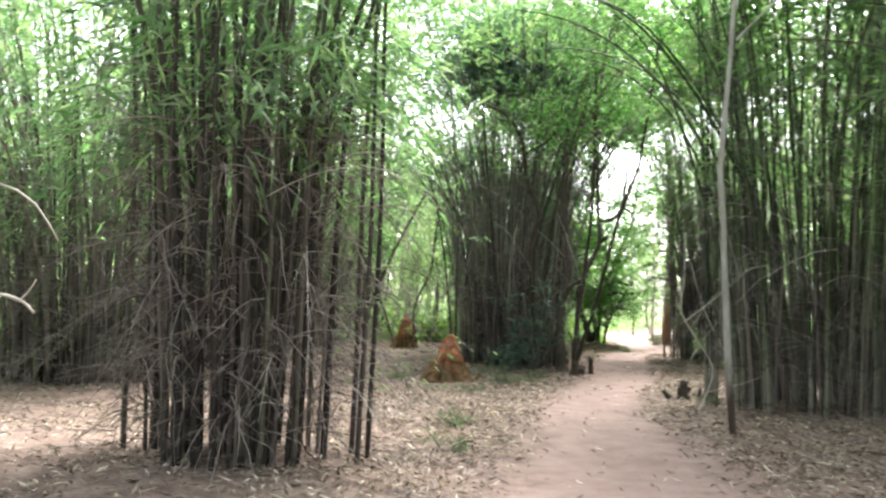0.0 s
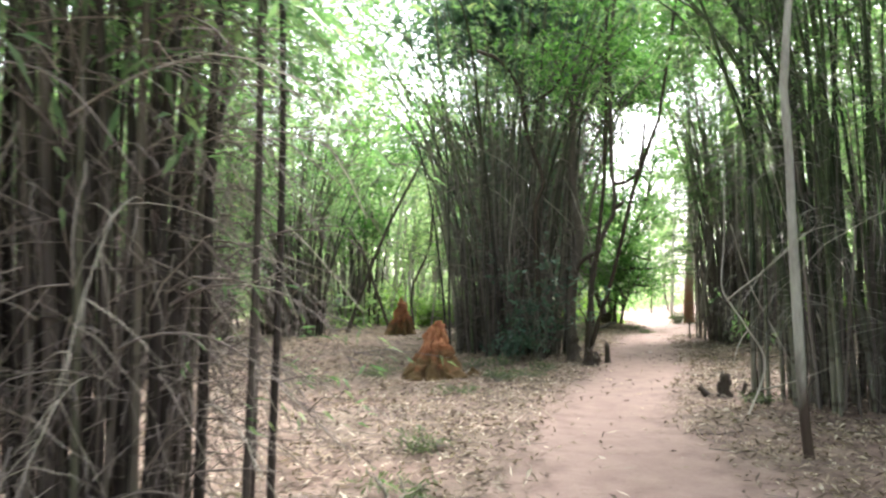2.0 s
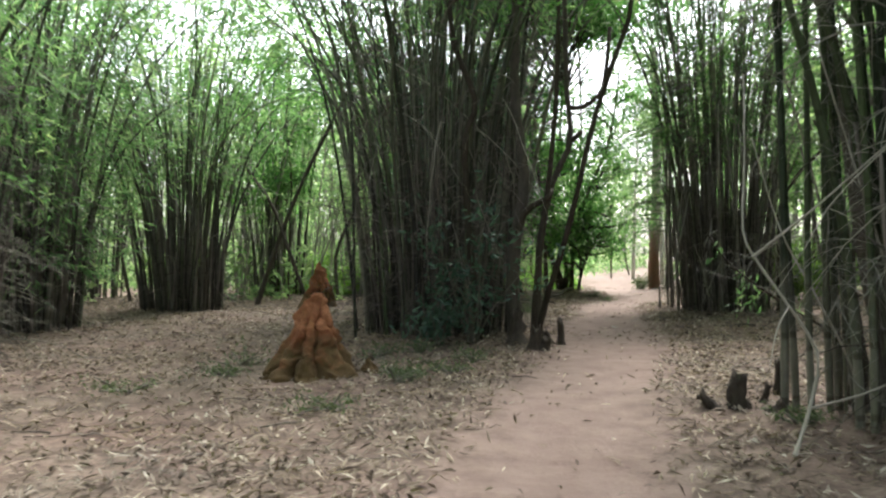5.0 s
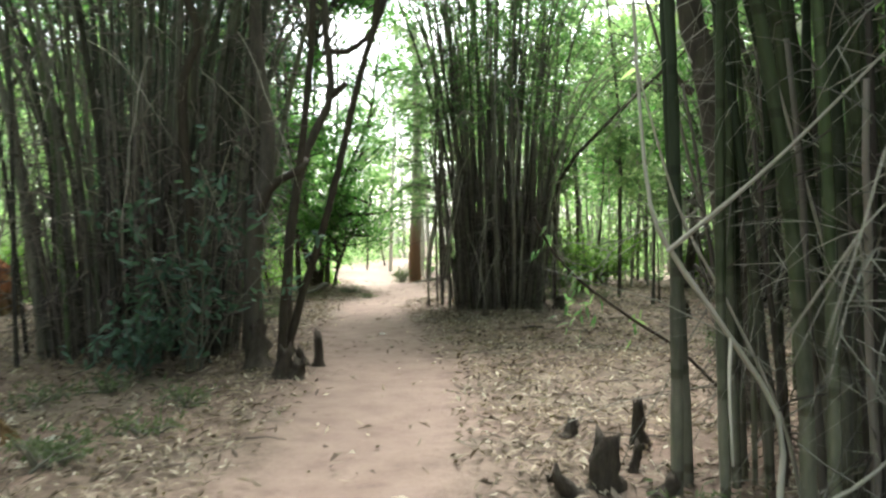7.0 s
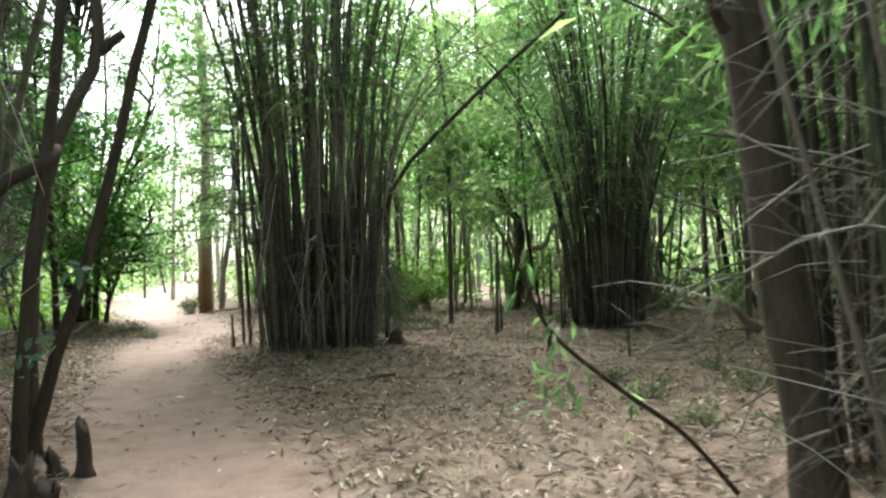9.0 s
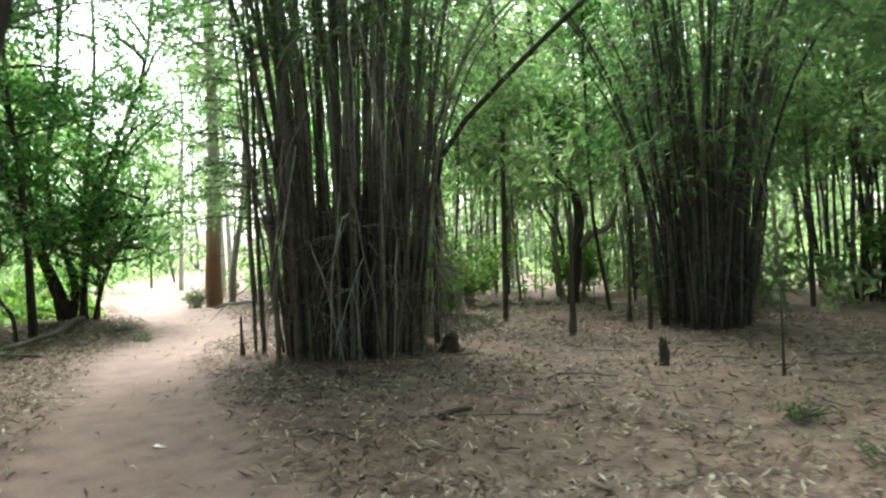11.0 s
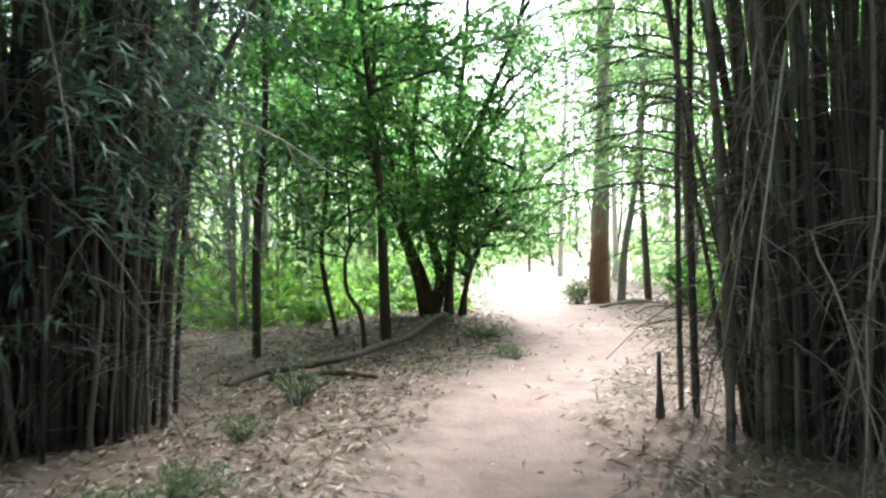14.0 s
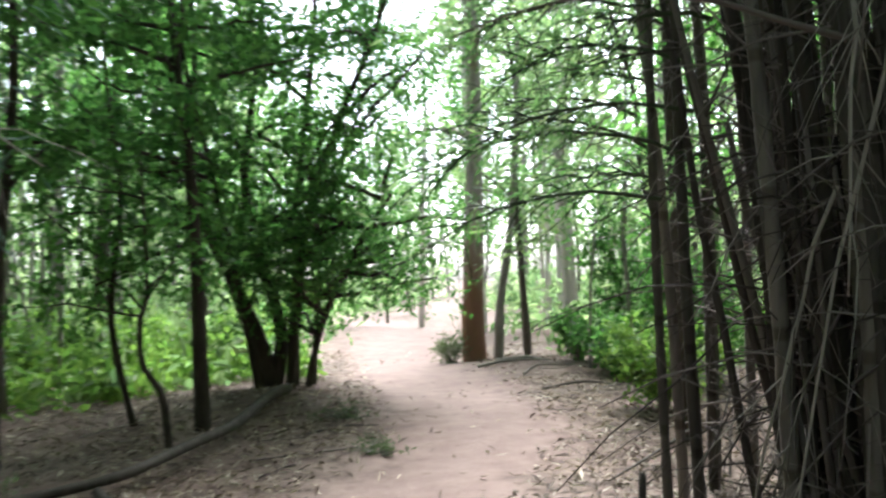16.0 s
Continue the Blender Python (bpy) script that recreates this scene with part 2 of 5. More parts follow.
def spline(points, k):
    """k points along a smooth line through the given ones."""
    p = np.asarray(points, float)
    q = np.concatenate([[2 * p[0] - p[1]], p, [2 * p[-1] - p[-2]]])
    u = np.linspace(0, len(p) - 1 - 1e-6, k)
    i, t = u.astype(int), (u % 1)[:, None]
    a, b, c, d = q[i], q[i + 1], q[i + 2], q[i + 3]
    return 0.5 * (2 * b + (c - a) * t + (2 * a - 5 * b + 4 * c - d) * t ** 2 + (3 * b - a - 3 * c + d) * t ** 3)


def unit(v):
    return v / (np.linalg.norm(v, axis=-1, keepdims=True) + 1e-9)


def leaves(base, way, length, width, rng, broad=False):
    """Single leaves: narrow folded blades of four points, or broad ones of six."""
    n = len(base)
    side = unit(np.cross(way, unit(rng.normal(size=(n, 3)) + np.array([0, 0, 1.5]))))
    nor = np.cross(side, way)
    L, W = np.broadcast_to(length, n)[:, None], np.broadcast_to(width, n)[:, None]
    if broad:
        v = np.stack([base, base + way * L * 0.3 + side * W * 0.5, base + way * L * 0.7 + side * W * 0.42 - nor * L * 0.05,
                      base + way * L - nor * L * 0.15, base + way * L * 0.7 - side * W * 0.42 - nor * L * 0.05, base + way * L * 0.3 - side * W * 0.5], 1)
        f = (np.arange(n)[:, None, None] * 6 + np.array([[0, 1, 2, 3], [0, 3, 4, 5]])[None]).reshape(-1, 4)
    else:
        v = np.stack([base, base + way * L * 0.4 + side * W * 0.5 + nor * W * 0.15, base + way * L - nor * L * 0.2, base + way * L * 0.4 - side * W * 0.5 + nor * W * 0.15], 1)
        f = np.arange(n * 4).reshape(-1, 4)
    return v.reshape(-1, 3), f


def sprays(origin, way, rng, per, length, width, spread=0.6, broad=False, reach=0.25):
    """Fans of leaves at the ends of twigs."""
    o, w = np.repeat(origin, per, 0), np.repeat(unit(way), per, 0)
    n = len(o)
    w2 = unit(w + rng.normal(0, spread, (n, 3)))
    o = o + w * rng.uniform(-reach, reach, (n, 1)) + rng.normal(0, reach * 0.25, (n, 3))
    return leaves(o, w2, length * rng.uniform(0.6, 1.25, n), width * rng.uniform(0.7, 1.2, n), rng, broad)


def join(*meshes):
    v, f, k = [], [], 0
    for a, b in meshes:
        v.append(a), f.append(b + k)
        k += len(a)
    return np.concatenate(v), np.concatenate(f)


def twig_paths(origin, way, length, rng, k=5, droop=0.25, crook=0.12):
    n = len(origin)
    s = np.linspace(0, 1, k)[None, :, None]
    L = np.broadcast_to(length, n)[:, None, None]
    side = unit(rng.normal(size=(n, 3)))[:, None]
    p = origin[:, None] + way[:, None] * s * L + side * (s * (1 - 0.3 * s)) ** 2 * L * rng.normal(0, crook * 3, (n, 1, 1))
    p = p + rng.normal(0, crook * 0.12, (n, k, 3)) * L * (s > 0)
    p[:, :, 2] -= (s[..., 0] ** 2) * L[..., 0] * droop
    return p


# ---- ground ----
PATH_LINE = np.array([(-1.5, -14, 1.1), (-0.3, -5, 1.1), (0.6, 0, 1.05), (1.55, 7, 1.0), (1.95, 8.6, 0.95), (2.35, 12.2, 0.75), (3.1, 15, 0.75), (4.1, 18, 0.8), (4.9, 21.5, 0.9),
                      (5.5, 24, 0.8), (6.1, 26.5, 0.7), (7.0, 28.7, 0.8), (8.1, 30.5, 0.9), (8.8, 33.7, 1.0), (9.4, 37.6, 1.05), (11.0, 43.3, 1.2), (14.6, 54.5, 1.5), (22, 72, 2.0), (40, 100, 3.0)])



def path_near(x, y):
    """How far a place lies from the middle of the path, in half-widths."""
    px, hw = np.interp(y, PATH_LINE[:, 1], PATH_LINE[:, 0]), np.interp(y, PATH_LINE[:, 1], PATH_LINE[:, 2])
    slope = np.interp(y + 0.5, PATH_LINE[:, 1], PATH_LINE[:, 0]) - np.interp(y - 0.5, PATH_LINE[:, 1], PATH_LINE[:, 0])
    return np.abs(x - px) / np.sqrt(1 + slope ** 2) / hw


def ground_z(x, y):
    x, y = np.asarray(x, float), np.asarray(y, float)
    z = 0.02 * np.sin(x * 0.9 + 1.3 * np.sin(y * 0.7)) + 0.02 * np.sin(y * 1.3 + x * 0.5) + 0.01 * np.sin(x * 3.1 + y * 2.3)
    z = z - 0.03 * np.exp(-path_near(x, y) ** 4)
    for cx, cy, r, h in ((6.4, 34.2, 1.6, 0.16), (8.7, 25.8, 1.7, 0.06), (2.0, 20.8, 1.9, 0.05), (11.5, 35.2, 1.6, 0.12)):
        z = z + h * np.exp(-((x - cx) ** 2 + (y - cy) ** 2) / r ** 2)
    return z


def build_ground():
    far = np.array([40, 60, 90, 150, 300, 700, 1800.0])
    gx = np.concatenate([-14 - far[::-1], np.arange(-14, 20.01, 0.2), 20 + far])
    gy = np.concatenate([-8 - far[::-1], np.arange(-8, 46.01, 0.2), 46 + far])
    X, Y = np.meshgrid(gx, gy)
    Z = ground_z(X, Y)
    v = np.stack([X, Y, Z], -1).reshape(-1, 3)
    nx = len(gx)
    i = (np.arange(len(gy) - 1)[:, None] * nx + np.arange(nx - 1)[None]).ravel()
    me = build_mesh("ground", v, np.stack([i, i + 1, i + nx + 1, i + nx], 1), GROUND)
    w = np.clip((1.75 - path_near(X, Y)) / 1.35, 0, 1).ravel()
    me.attributes.new("trodden", "FLOAT", "POINT").data.foreach_set("value", w.astype(np.float32))
    return tagged(new("ground", me), "bare earth floor with a trodden pinkish sandy path", "ground", kind="structure")


build_ground()


# ---- bamboo ----
def culm_curve(bend, wobble, s):
    """The line of a culm 9 m long that bends towards +x."""
    H = 9.0
    x = H * bend * s ** 2.3 + 0.13 * math.sin(wobble + 7 * s) * s
    y = 0.16 * math.sin(2 * wobble + 6 * s) * s
    z = H * s - H * bend * 0.75 * s ** 3.2
    return (x, y, z)


def culm_mesh(bend, wobble, mat):
    pts, rad = [], []
    for i in range(17):
        s, r = i / 16, 0.036 * (1 - 0.72 * (i / 16) ** 1.3)
        pts += [culm_curve(bend, wobble, max(s - 0.003, 0)), culm_curve(bend, wobble, s + 0.003)]
        rad += [r * (1.16 if i else 1.0), r]
    v, f = tubes([pts], [rad], 5)
    return build_mesh("culm", v, f, mat)


WOBBLES = (0.4, 1.3, 2.1, 4.4)
BENDS = (0.02, 0.07, 0.14, 0.23, 0.36)
CULMS = {(m.name, b, w): culm_mesh(b, w, m) for m in (CULM_BROWN, CULM_MAROON, CULM_DARK, CULM_GREEN) for b in BENDS for w in WOBBLES}


def bamboo_clump(place, radius, n, seed, label, culm_mat=CULM_DARK, twig_mat=TWIG_DARK, leaf_mat=LEAF_BAMBOO, tall=(0.8, 1.15), flare=0.35, lean=4.0,
                 leaf_from=4.5, per_culm=14, leaf=(0.17, 0.024), tangle=250, tangle_z=(0.3, 5.0), tangle_len=(0.5, 1.6), twig_r=0.005, squash=1.0, shade_roof=900, extra=(), thick=1.0, group="bamboo clumps", reach=0.8, drape=0, drape_arc=(-3.14, 3.14), drape_out=1.02, drape_z=(2.0, 5.2), spread=0.36, drape_r=(0.008, 0.016), pale=2, sprigs=True, core=0, core_z=(1.2, 3.6), side_shoots=(), fall=(-1.1, 0.15), droop=0.4):
    rng = np.random.default_rng(seed)
    x0, y0 = place
    top = root("bamboo_clump", (x0, y0, float(ground_z(x0, y0)) - 0.03), label, "bamboo", group)
    stems = []
    for i in range(n):
        q, a = math.sqrt((i + 0.5) / n) * rng.uniform(0.88, 1.08), i * 2.39996 + rng.uniform(-0.4, 0.4)
        want = flare * (0.2 + 0.8 * q) * rng.uniform(0.15, 1.35)
        b = min(BENDS, key=lambda e: abs(e - want))
        stems.append((q * radius * math.cos(a), q * radius * squash * math.sin(a), a + rng.uniform(-0.5, 0.5), lean * q * rng.uniform(0.0, 1.6), b, rng.uniform(*tall), rng.uniform(0.5, 1.25) * thick))
    stems += [(dx, dy, radians(az), ti, b, h, th) for dx, dy, az, ti, b, h, th in extra]
    at, out_way = [], []
    for x, y, a, ti, b, h, th in stems:
        ob = part("culm", CULMS[(culm_mat.name, b, WOBBLES[rng.integers(4)])], top)
        ob.matrix_basis = Matrix.LocRotScale((x, y, 0), Euler((0, radians(ti), a)), (th, th, h))
        m = ob.matrix_basis
        s0 = min(0.95, leaf_from / (9 * h))
        for s in rng.uniform(s0, 1.0, per_culm):
            p = m @ Vector(culm_curve(b, 0.4, s))
            at.append(p[:])
            out_way.append((math.cos(a), math.sin(a), 0))
    at, out_way = np.array(at), np.array(out_way)
    # leafy side branches
    if len(at):
        w = unit(out_way * 0.5 + rng.normal(0, 0.8, at.shape) * (1, 1, 0.35) + (0, 0, 0.1))
        ln = rng.uniform(0.3, 1.0, len(at)) * reach
        side = twig_paths(at, w, ln, rng, 4, 0.35)
        v, f = tubes(side[:, (0, 2, 3)], np.linspace(1, 0.4, 3)[None] * rng.uniform(0.003, 0.006, (len(at), 1)), 3)
        if sprigs:
            part("side_branching", build_mesh("side_branching", v, f, TWIG_DARK), top, kind="stuff")
        sets = [sprays(side[:, 2 + j], unit(w + (0, 0, -0.45)), rng, 4, leaf[0], leaf[1], 0.55) for j in (0, 1)]
        # leaves added above the culms, mostly out of view, to shade the floor
        if shade_roof:
            pick = at[rng.integers(0, len(at), shade_roof)]
            c = np.stack([pick[:, 0] * 1.25, pick[:, 1] * 1.25, np.maximum(pick[:, 2], 8.3) + rng.uniform(0.5, 3.0, shade_roof)], 1) + rng.normal(0, 0.7, (shade_roof, 3)) * (1, 1, 0.5)
            sets.append(sprays(c, unit(rng.normal(0, 1, c.shape) * (1, 1, 0.3) + (0, 0, -0.3)), rng, 7, 0.34, 0.09, 0.8, False, 0.5))
        v, f = join(*sets)
        part("leaves", build_mesh("leaves", v, f, leaf_mat, False), top, kind="stuff")
    # dead, broken stems and matted twigs crowded inside
    if core:
        a, q = rng.uniform(0, 2 * np.pi, core), radius * 0.92 * np.sqrt(rng.uniform(0, 1, core))
        o = np.stack([q * np.cos(a), q * squash * np.sin(a), np.zeros(core)], 1)
        w = unit(o * 0.12 / radius + rng.normal(0, 0.05, o.shape) + (0, 0, 1))
        stems_in = twig_paths(o, w, rng.uniform(*core_z, core) * rng.uniform(0.6, 1.0, core), rng, 7, 0.0, 0.03)
        v, f = tubes(stems_in, np.linspace(1, 0.55, 7)[None] * rng.uniform(0.012, 0.03, (core, 1)), 5)
        part("dead_wood", build_mesh("dead_wood", v, f, DEAD_STEM), top, "broken dead stems crowded inside the clump", "stuff")
        k = core * 7
        o = stems_in[rng.integers(0, core, k), rng.integers(1, 7, k)]
        mat_twigs = twig_paths(o, unit(rng.normal(0, 1, (k, 3)) * (1, 1, 0.6)), rng.uniform(0.25, 0.8, k), rng, 4, 0.15, 0.15)
        mat_twigs[:, :, 2] = np.maximum(mat_twigs[:, :, 2], 0.03)
        v, f = tubes(mat_twigs, np.linspace(1, 0.4, 4)[None] * rng.uniform(0.004, 0.009, (k, 1)), 3)
        part("matted_brush", build_mesh("matted_brush", v, f, DEAD_STEM), top, "dark matted twigs inside the clump", "stuff")
    # long side shoots that droop outwards, with a few leaves
    for n_side, (az0, az1), z_side, l_side, per_twig in side_shoots:
        for i in range(n_side):
            a = radians(rng.uniform(az0, az1))
            o = np.array([[radius * 0.95 * math.cos(a), radius * 0.95 * math.sin(a), rng.uniform(*z_side)]])
            t = a + rng.normal(0, 0.35)
            w = unit(np.array([[math.cos(t), math.sin(t), rng.uniform(0.1, 0.7)]]))
            q = twig_paths(o, w, rng.uniform(*l_side), rng, 10, 0.75, 0.03)
            q[:, :, 2] = np.maximum(q[:, :, 2], 0.05)
            v, f = tubes(q, np.linspace(0.009, 0.003, 10)[None], 4)
            shoot_part = part("side_shoot", build_mesh("side_shoot", v, f, twig_mat), top)
            m0 = np.repeat(q[0, 2:10], 2, 0)
            sub = twig_paths(m0, unit(np.repeat(w, 16, 0) * 0.8 + rng.normal(0, 0.6, (16, 3)) + (0, 0, -0.25)), rng.uniform(0.12, 0.5, 16), rng, 4, 0.3)
            sub[:, :, 2] = np.maximum(sub[:, :, 2], 0.03)
            v, f = tubes(sub, np.linspace(0.0045, 0.0015, 4)[None] * np.ones((16, 1)), 3)
            part("twig_spray", build_mesh("twig_spray", v, f, twig_mat), shoot_part, kind="stuff")
            if per_twig:
                v, f = sprays(sub[::2, 3], unit(np.repeat(w, 8, 0) + (0, 0, -0.8)), rng, per_twig, 0.11, 0.017, 0.5, False, 0.1)
                part("leaves", build_mesh("leaves", v, f, leaf_mat, False), shoot_part, kind="stuff")
    # dry, thorny side twigs
    if tangle:
        a = rng.uniform(0, 2 * np.pi, tangle)
        z = rng.uniform(*tangle_z, tangle)
        q = radius * np.sqrt(rng.uniform(0.55, 1.2, tangle)) * (1 + 0.05 * z * lean / 4)
        o = np.stack([q * np.cos(a), q * squash * np.sin(a), z], 1)
        w = unit(np.stack([np.cos(a), np.sin(a), np.zeros(tangle)], 1) * 0.6 + rng.normal(0, 0.75, (tangle, 3)) + (0, 0, 0.15))
        ln = rng.uniform(*tangle_len, tangle) * rng.uniform(0.5, 1.0, tangle)
        main = twig_paths(o, w, ln, rng, 5, 0.3)
        main[:, :, 2] = np.maximum(main[:, :, 2], 0.03)
        sets = [tubes(main, np.linspace(1, 0.35, 5)[None] * twig_r * rng.uniform(0.6, 1.5, (tangle, 1)), 3)]
        for j in (1, 2, 3):
            t = unit(main[:, j + 1] - main[:, j])
            w2 = unit(t * 0.7 + rng.normal(0, 0.8, t.shape))
            sub = twig_paths(main[:, j], w2, ln * rng.uniform(0.15, 0.45, tangle), rng, 3, 0.15)
            sub[:, :, 2] = np.maximum(sub[:, :, 2], 0.02)
            sets.append(tubes(sub, np.linspace(1, 0.3, 3)[None] * twig_r * 0.55 * rng.uniform(0.6, 1.3, (tangle, 1)), 3))
        v, f = join(*sets)
        part("twig_tangle", build_mesh("twig_tangle", v, f, twig_mat), top, "tangle of dry thorny side twigs", "stuff")
    # long dead branches that hang down the outside
    for i in range(drape):
        a = rng.uniform(*drape_arc)
        o = np.array([radius * drape_out * math.cos(a), radius * squash * drape_out * math.sin(a), rng.uniform(*drape_z)])
        turn = a + rng.normal(0, 1.2)
        ln = min(rng.uniform(1.0, 2.3), o[2] * 0.8)
        out = spread * rng.uniform(0.7, 1.25)
        w = unit(np.array([math.cos(turn) * out, math.sin(turn) * out, rng.uniform(*fall)]))
        q = twig_paths(o[None], w[None], ln, rng, 8, droop, 0.05)
        q[:, :, 2] = np.maximum(q[:, :, 2], 0.05)
        dry = TWIG_PALE if i % pale == 0 else twig_mat
        v, f = tubes(q, np.linspace(1, 0.3, 8)[None] * rng.uniform(*drape_r), 5)
        branch = part("dead_branch", build_mesh("dead_branch", v, f, dry), top)
        t = np.repeat(unit(q[0, 2:7] - q[0, 1:6]), 2, 0)
        sub = twig_paths(np.repeat(q[0, 2:7], 2, 0), unit(t + rng.normal(0, 0.7, t.shape)), rng.uniform(0.15, 0.65, 10), rng, 5, 0.3)
        sub[:, :, 2] = np.maximum(sub[:, :, 2], 0.03)
        v, f = tubes(sub, np.linspace(1, 0.3, 5)[None] * 0.004 * np.ones((10, 1)), 3)
        part("twig_spray", build_mesh("twig_spray", v, f, dry), branch, kind="stuff")
    return top


# A: beside the start, tangled with dry twigs, leafy above
clump_a = bamboo_clump((-1.98, 7.9), 0.92, 60, 1, "dense bamboo clump choked with dry brown twigs, leafy above", CULM_MAROON, TWIG_BROWN, LEAF_NEAR, (0.75, 1.0), 0.2, 2.2,
             3.1, 22, (0.26, 0.038), 1100, (0.3, 3.6), (0.4, 1.2), 0.006, shade_roof=150, reach=1.1, drape=34, drape_arc=(-3.5, 0.3), drape_out=1.05, drape_z=(0.8, 2.9), spread=0.9, fall=(-0.2, 0.6), droop=0.6, drape_r=(0.004, 0.0095), pale=6, core=30, core_z=(1.0, 2.8), side_shoots=((12, (-50, 45), (0.7, 3.2), (0.9, 1.7), 3),),
             extra=((1.28, 0.15, 0, 0.6, 0.02, 0.9, 0.75), (1.1, 0.35, 0, 1.0, 0.02, 0.9, 0.8), (1.22, -0.25, 0, 0.8, 0.02, 0.85, 0.7), (-1.1, 0.0, 180, 1.5, 0.02, 0.9, 0.8)))
for line in ([(-1.0, 8.15, 2.2), (-0.59, 8.15, 1.9), (-0.32, 8.12, 1.62), (-0.1, 8.1, 1.35)], [(-1.0, 8.1, 2.35), (-0.76, 8.15, 1.8), (-0.55, 8.15, 1.31)], [(-1.0, 8.1, 2.5), (-0.46, 8.15, 2.53), (-0.23, 8.12, 2.3), (-0.08, 8.1, 1.98)],
             [(-1.1, 7.9, 1.5), (-0.85, 8.0, 1.1), (-0.65, 8.0, 0.7)], [(-1.0, 8.15, 1.0), (-0.6, 8.1, 0.8), (-0.2, 8.05, 0.45)]):
    q = spline(line, 12) - np.array(clump_a.location)
    v, f = tubes([q], [np.linspace(0.008, 0.004, 12)], 5)
    part("dead_branch", build_mesh("dead_branch", v, f, TWIG_PALE), clump_a, "long pale dead branch")
# B: fan beside the bend, with a tree grown into it
bamboo_clump((1.85, 20.9), 1.3, 84, 2, "large fan-shaped bamboo clump of dark old culms", CULM_DARK, TWIG_BROWN, LEAF_BAMBOO, (0.8, 1.2), 0.38, 4.8, 5.6, 6, (0.24, 0.036), 1500, (0.3, 5.5), (0.4, 1.2), 0.007, shade_roof=650, drape=22, drape_arc=(-2.9, -0.8), drape_r=(0.005, 0.011), core=95, core_z=(1.4, 4.2),
             extra=((-1.45, -0.9, 180, 1, 0.02, 0.9, 0.75), (-1.5, 0.2, 170, 5, 0.23, 1.1, 0.75)))
# D: upright column beside the path
clump_d = bamboo_clump((8.75, 25.65), 1.02, 88, 3, "tall upright bamboo clump with draped dry branches", CULM_BROWN, TWIG_BROWN, LEAF_BAMBOO, (0.85, 1.2), 0.25, 1.8, 3.9, 16, (0.2, 0.03), 1000, (0.5, 5.5), (0.4, 1.25), 0.0065, shade_roof=1500, drape=60, drape_arc=(-2.9, -0.1), drape_out=1.15, drape_z=(0.9, 4.8), spread=0.26, core=200, core_z=(1.8, 4.0),
             extra=((-1.0, 0.75, 160, 1.0, 0.02, 0.9, 0.85), (-1.02, 1.0, 150, 0.5, 0.02, 1.0, 0.7), (-0.85, 1.1, 140, 2, 0.07, 1.0, 0.8), (0.0, 2.0, 90, 0.6, 0.02, 1.0, 1.1), (0.2, 2.25, 90, 0.6, 0.02, 1.0, 1.2), (0.25, 1.9, 90, 0.8, 0.02, 1.0, 0.9), (1.3, -0.1, -10, 2, 0.07, 0.9, 0.8),
                    (0.7, 0.3, 20, 5, 0.36, 0.85, 0.7), (0.8, -0.2, -25, 7, 0.36, 0.9, 0.7), (0.6, -0.5, -50, 4, 0.36, 0.8, 0.65), (0.8, 0.1, 5, 9, 0.36, 0.95, 0.7), (0.5, 0.6, 45, 6, 0.36, 0.9, 0.7), (0.7, -0.4, -10, 3, 0.23, 0.8, 0.7)))
# arching leafy branches that lean out of it over the path
rb = np.random.default_rng(41)
for i in range(34):
    o = np.array([[rb.uniform(-0.8, 0.2), rb.uniform(0.9, 2.2), 1.7 + 0.12 * i]]) if i % 2 else np.array([[-1.02, rb.uniform(0.5, 1.0), 1.9 + 0.1 * i]])
    w = unit(np.array([[-0.8, rb.uniform(0.1, 0.7), rb.uniform(0.2, 0.75)]]))
    ln = rb.uniform(0.9, 1.65)
    q = twig_paths(o, w, ln, rb, 9, 0.45, 0.03)
    sub = twig_paths(np.repeat(q[0, 2:9], 3, 0), unit(np.tile(w, (21, 1)) + rb.normal(0, 0.5, (21, 3)) + (0, 0, -0.4)), rb.uniform(0.15, 0.5, 21), rb, 5, 0.35)
    v, f = tubes(q, np.linspace(0.013, 0.004, 9)[None], 5)
    br = part("arching_branch", build_mesh("arching_branch", v, f, TWIG_GREEN), clump_d)
    v, f = tubes(sub, np.linspace(0.006, 0.002, 5)[None] * np.ones((21, 1)), 3)
    part("twig_spray", build_mesh("twig_spray", v, f, TWIG_GREEN), br, kind="stuff")
    v, f = sprays(np.concatenate([sub[:, 4], sub[:, 2], q[0, 6:]]), np.tile(w + (0, 0, -0.9), (45, 1)), rb, 3, 0.11, 0.017, 0.5, False, 0.1)
    part("leaves", build_mesh("leaves", v, f, LEAF_BAMBOO, False), br, kind="stuff")
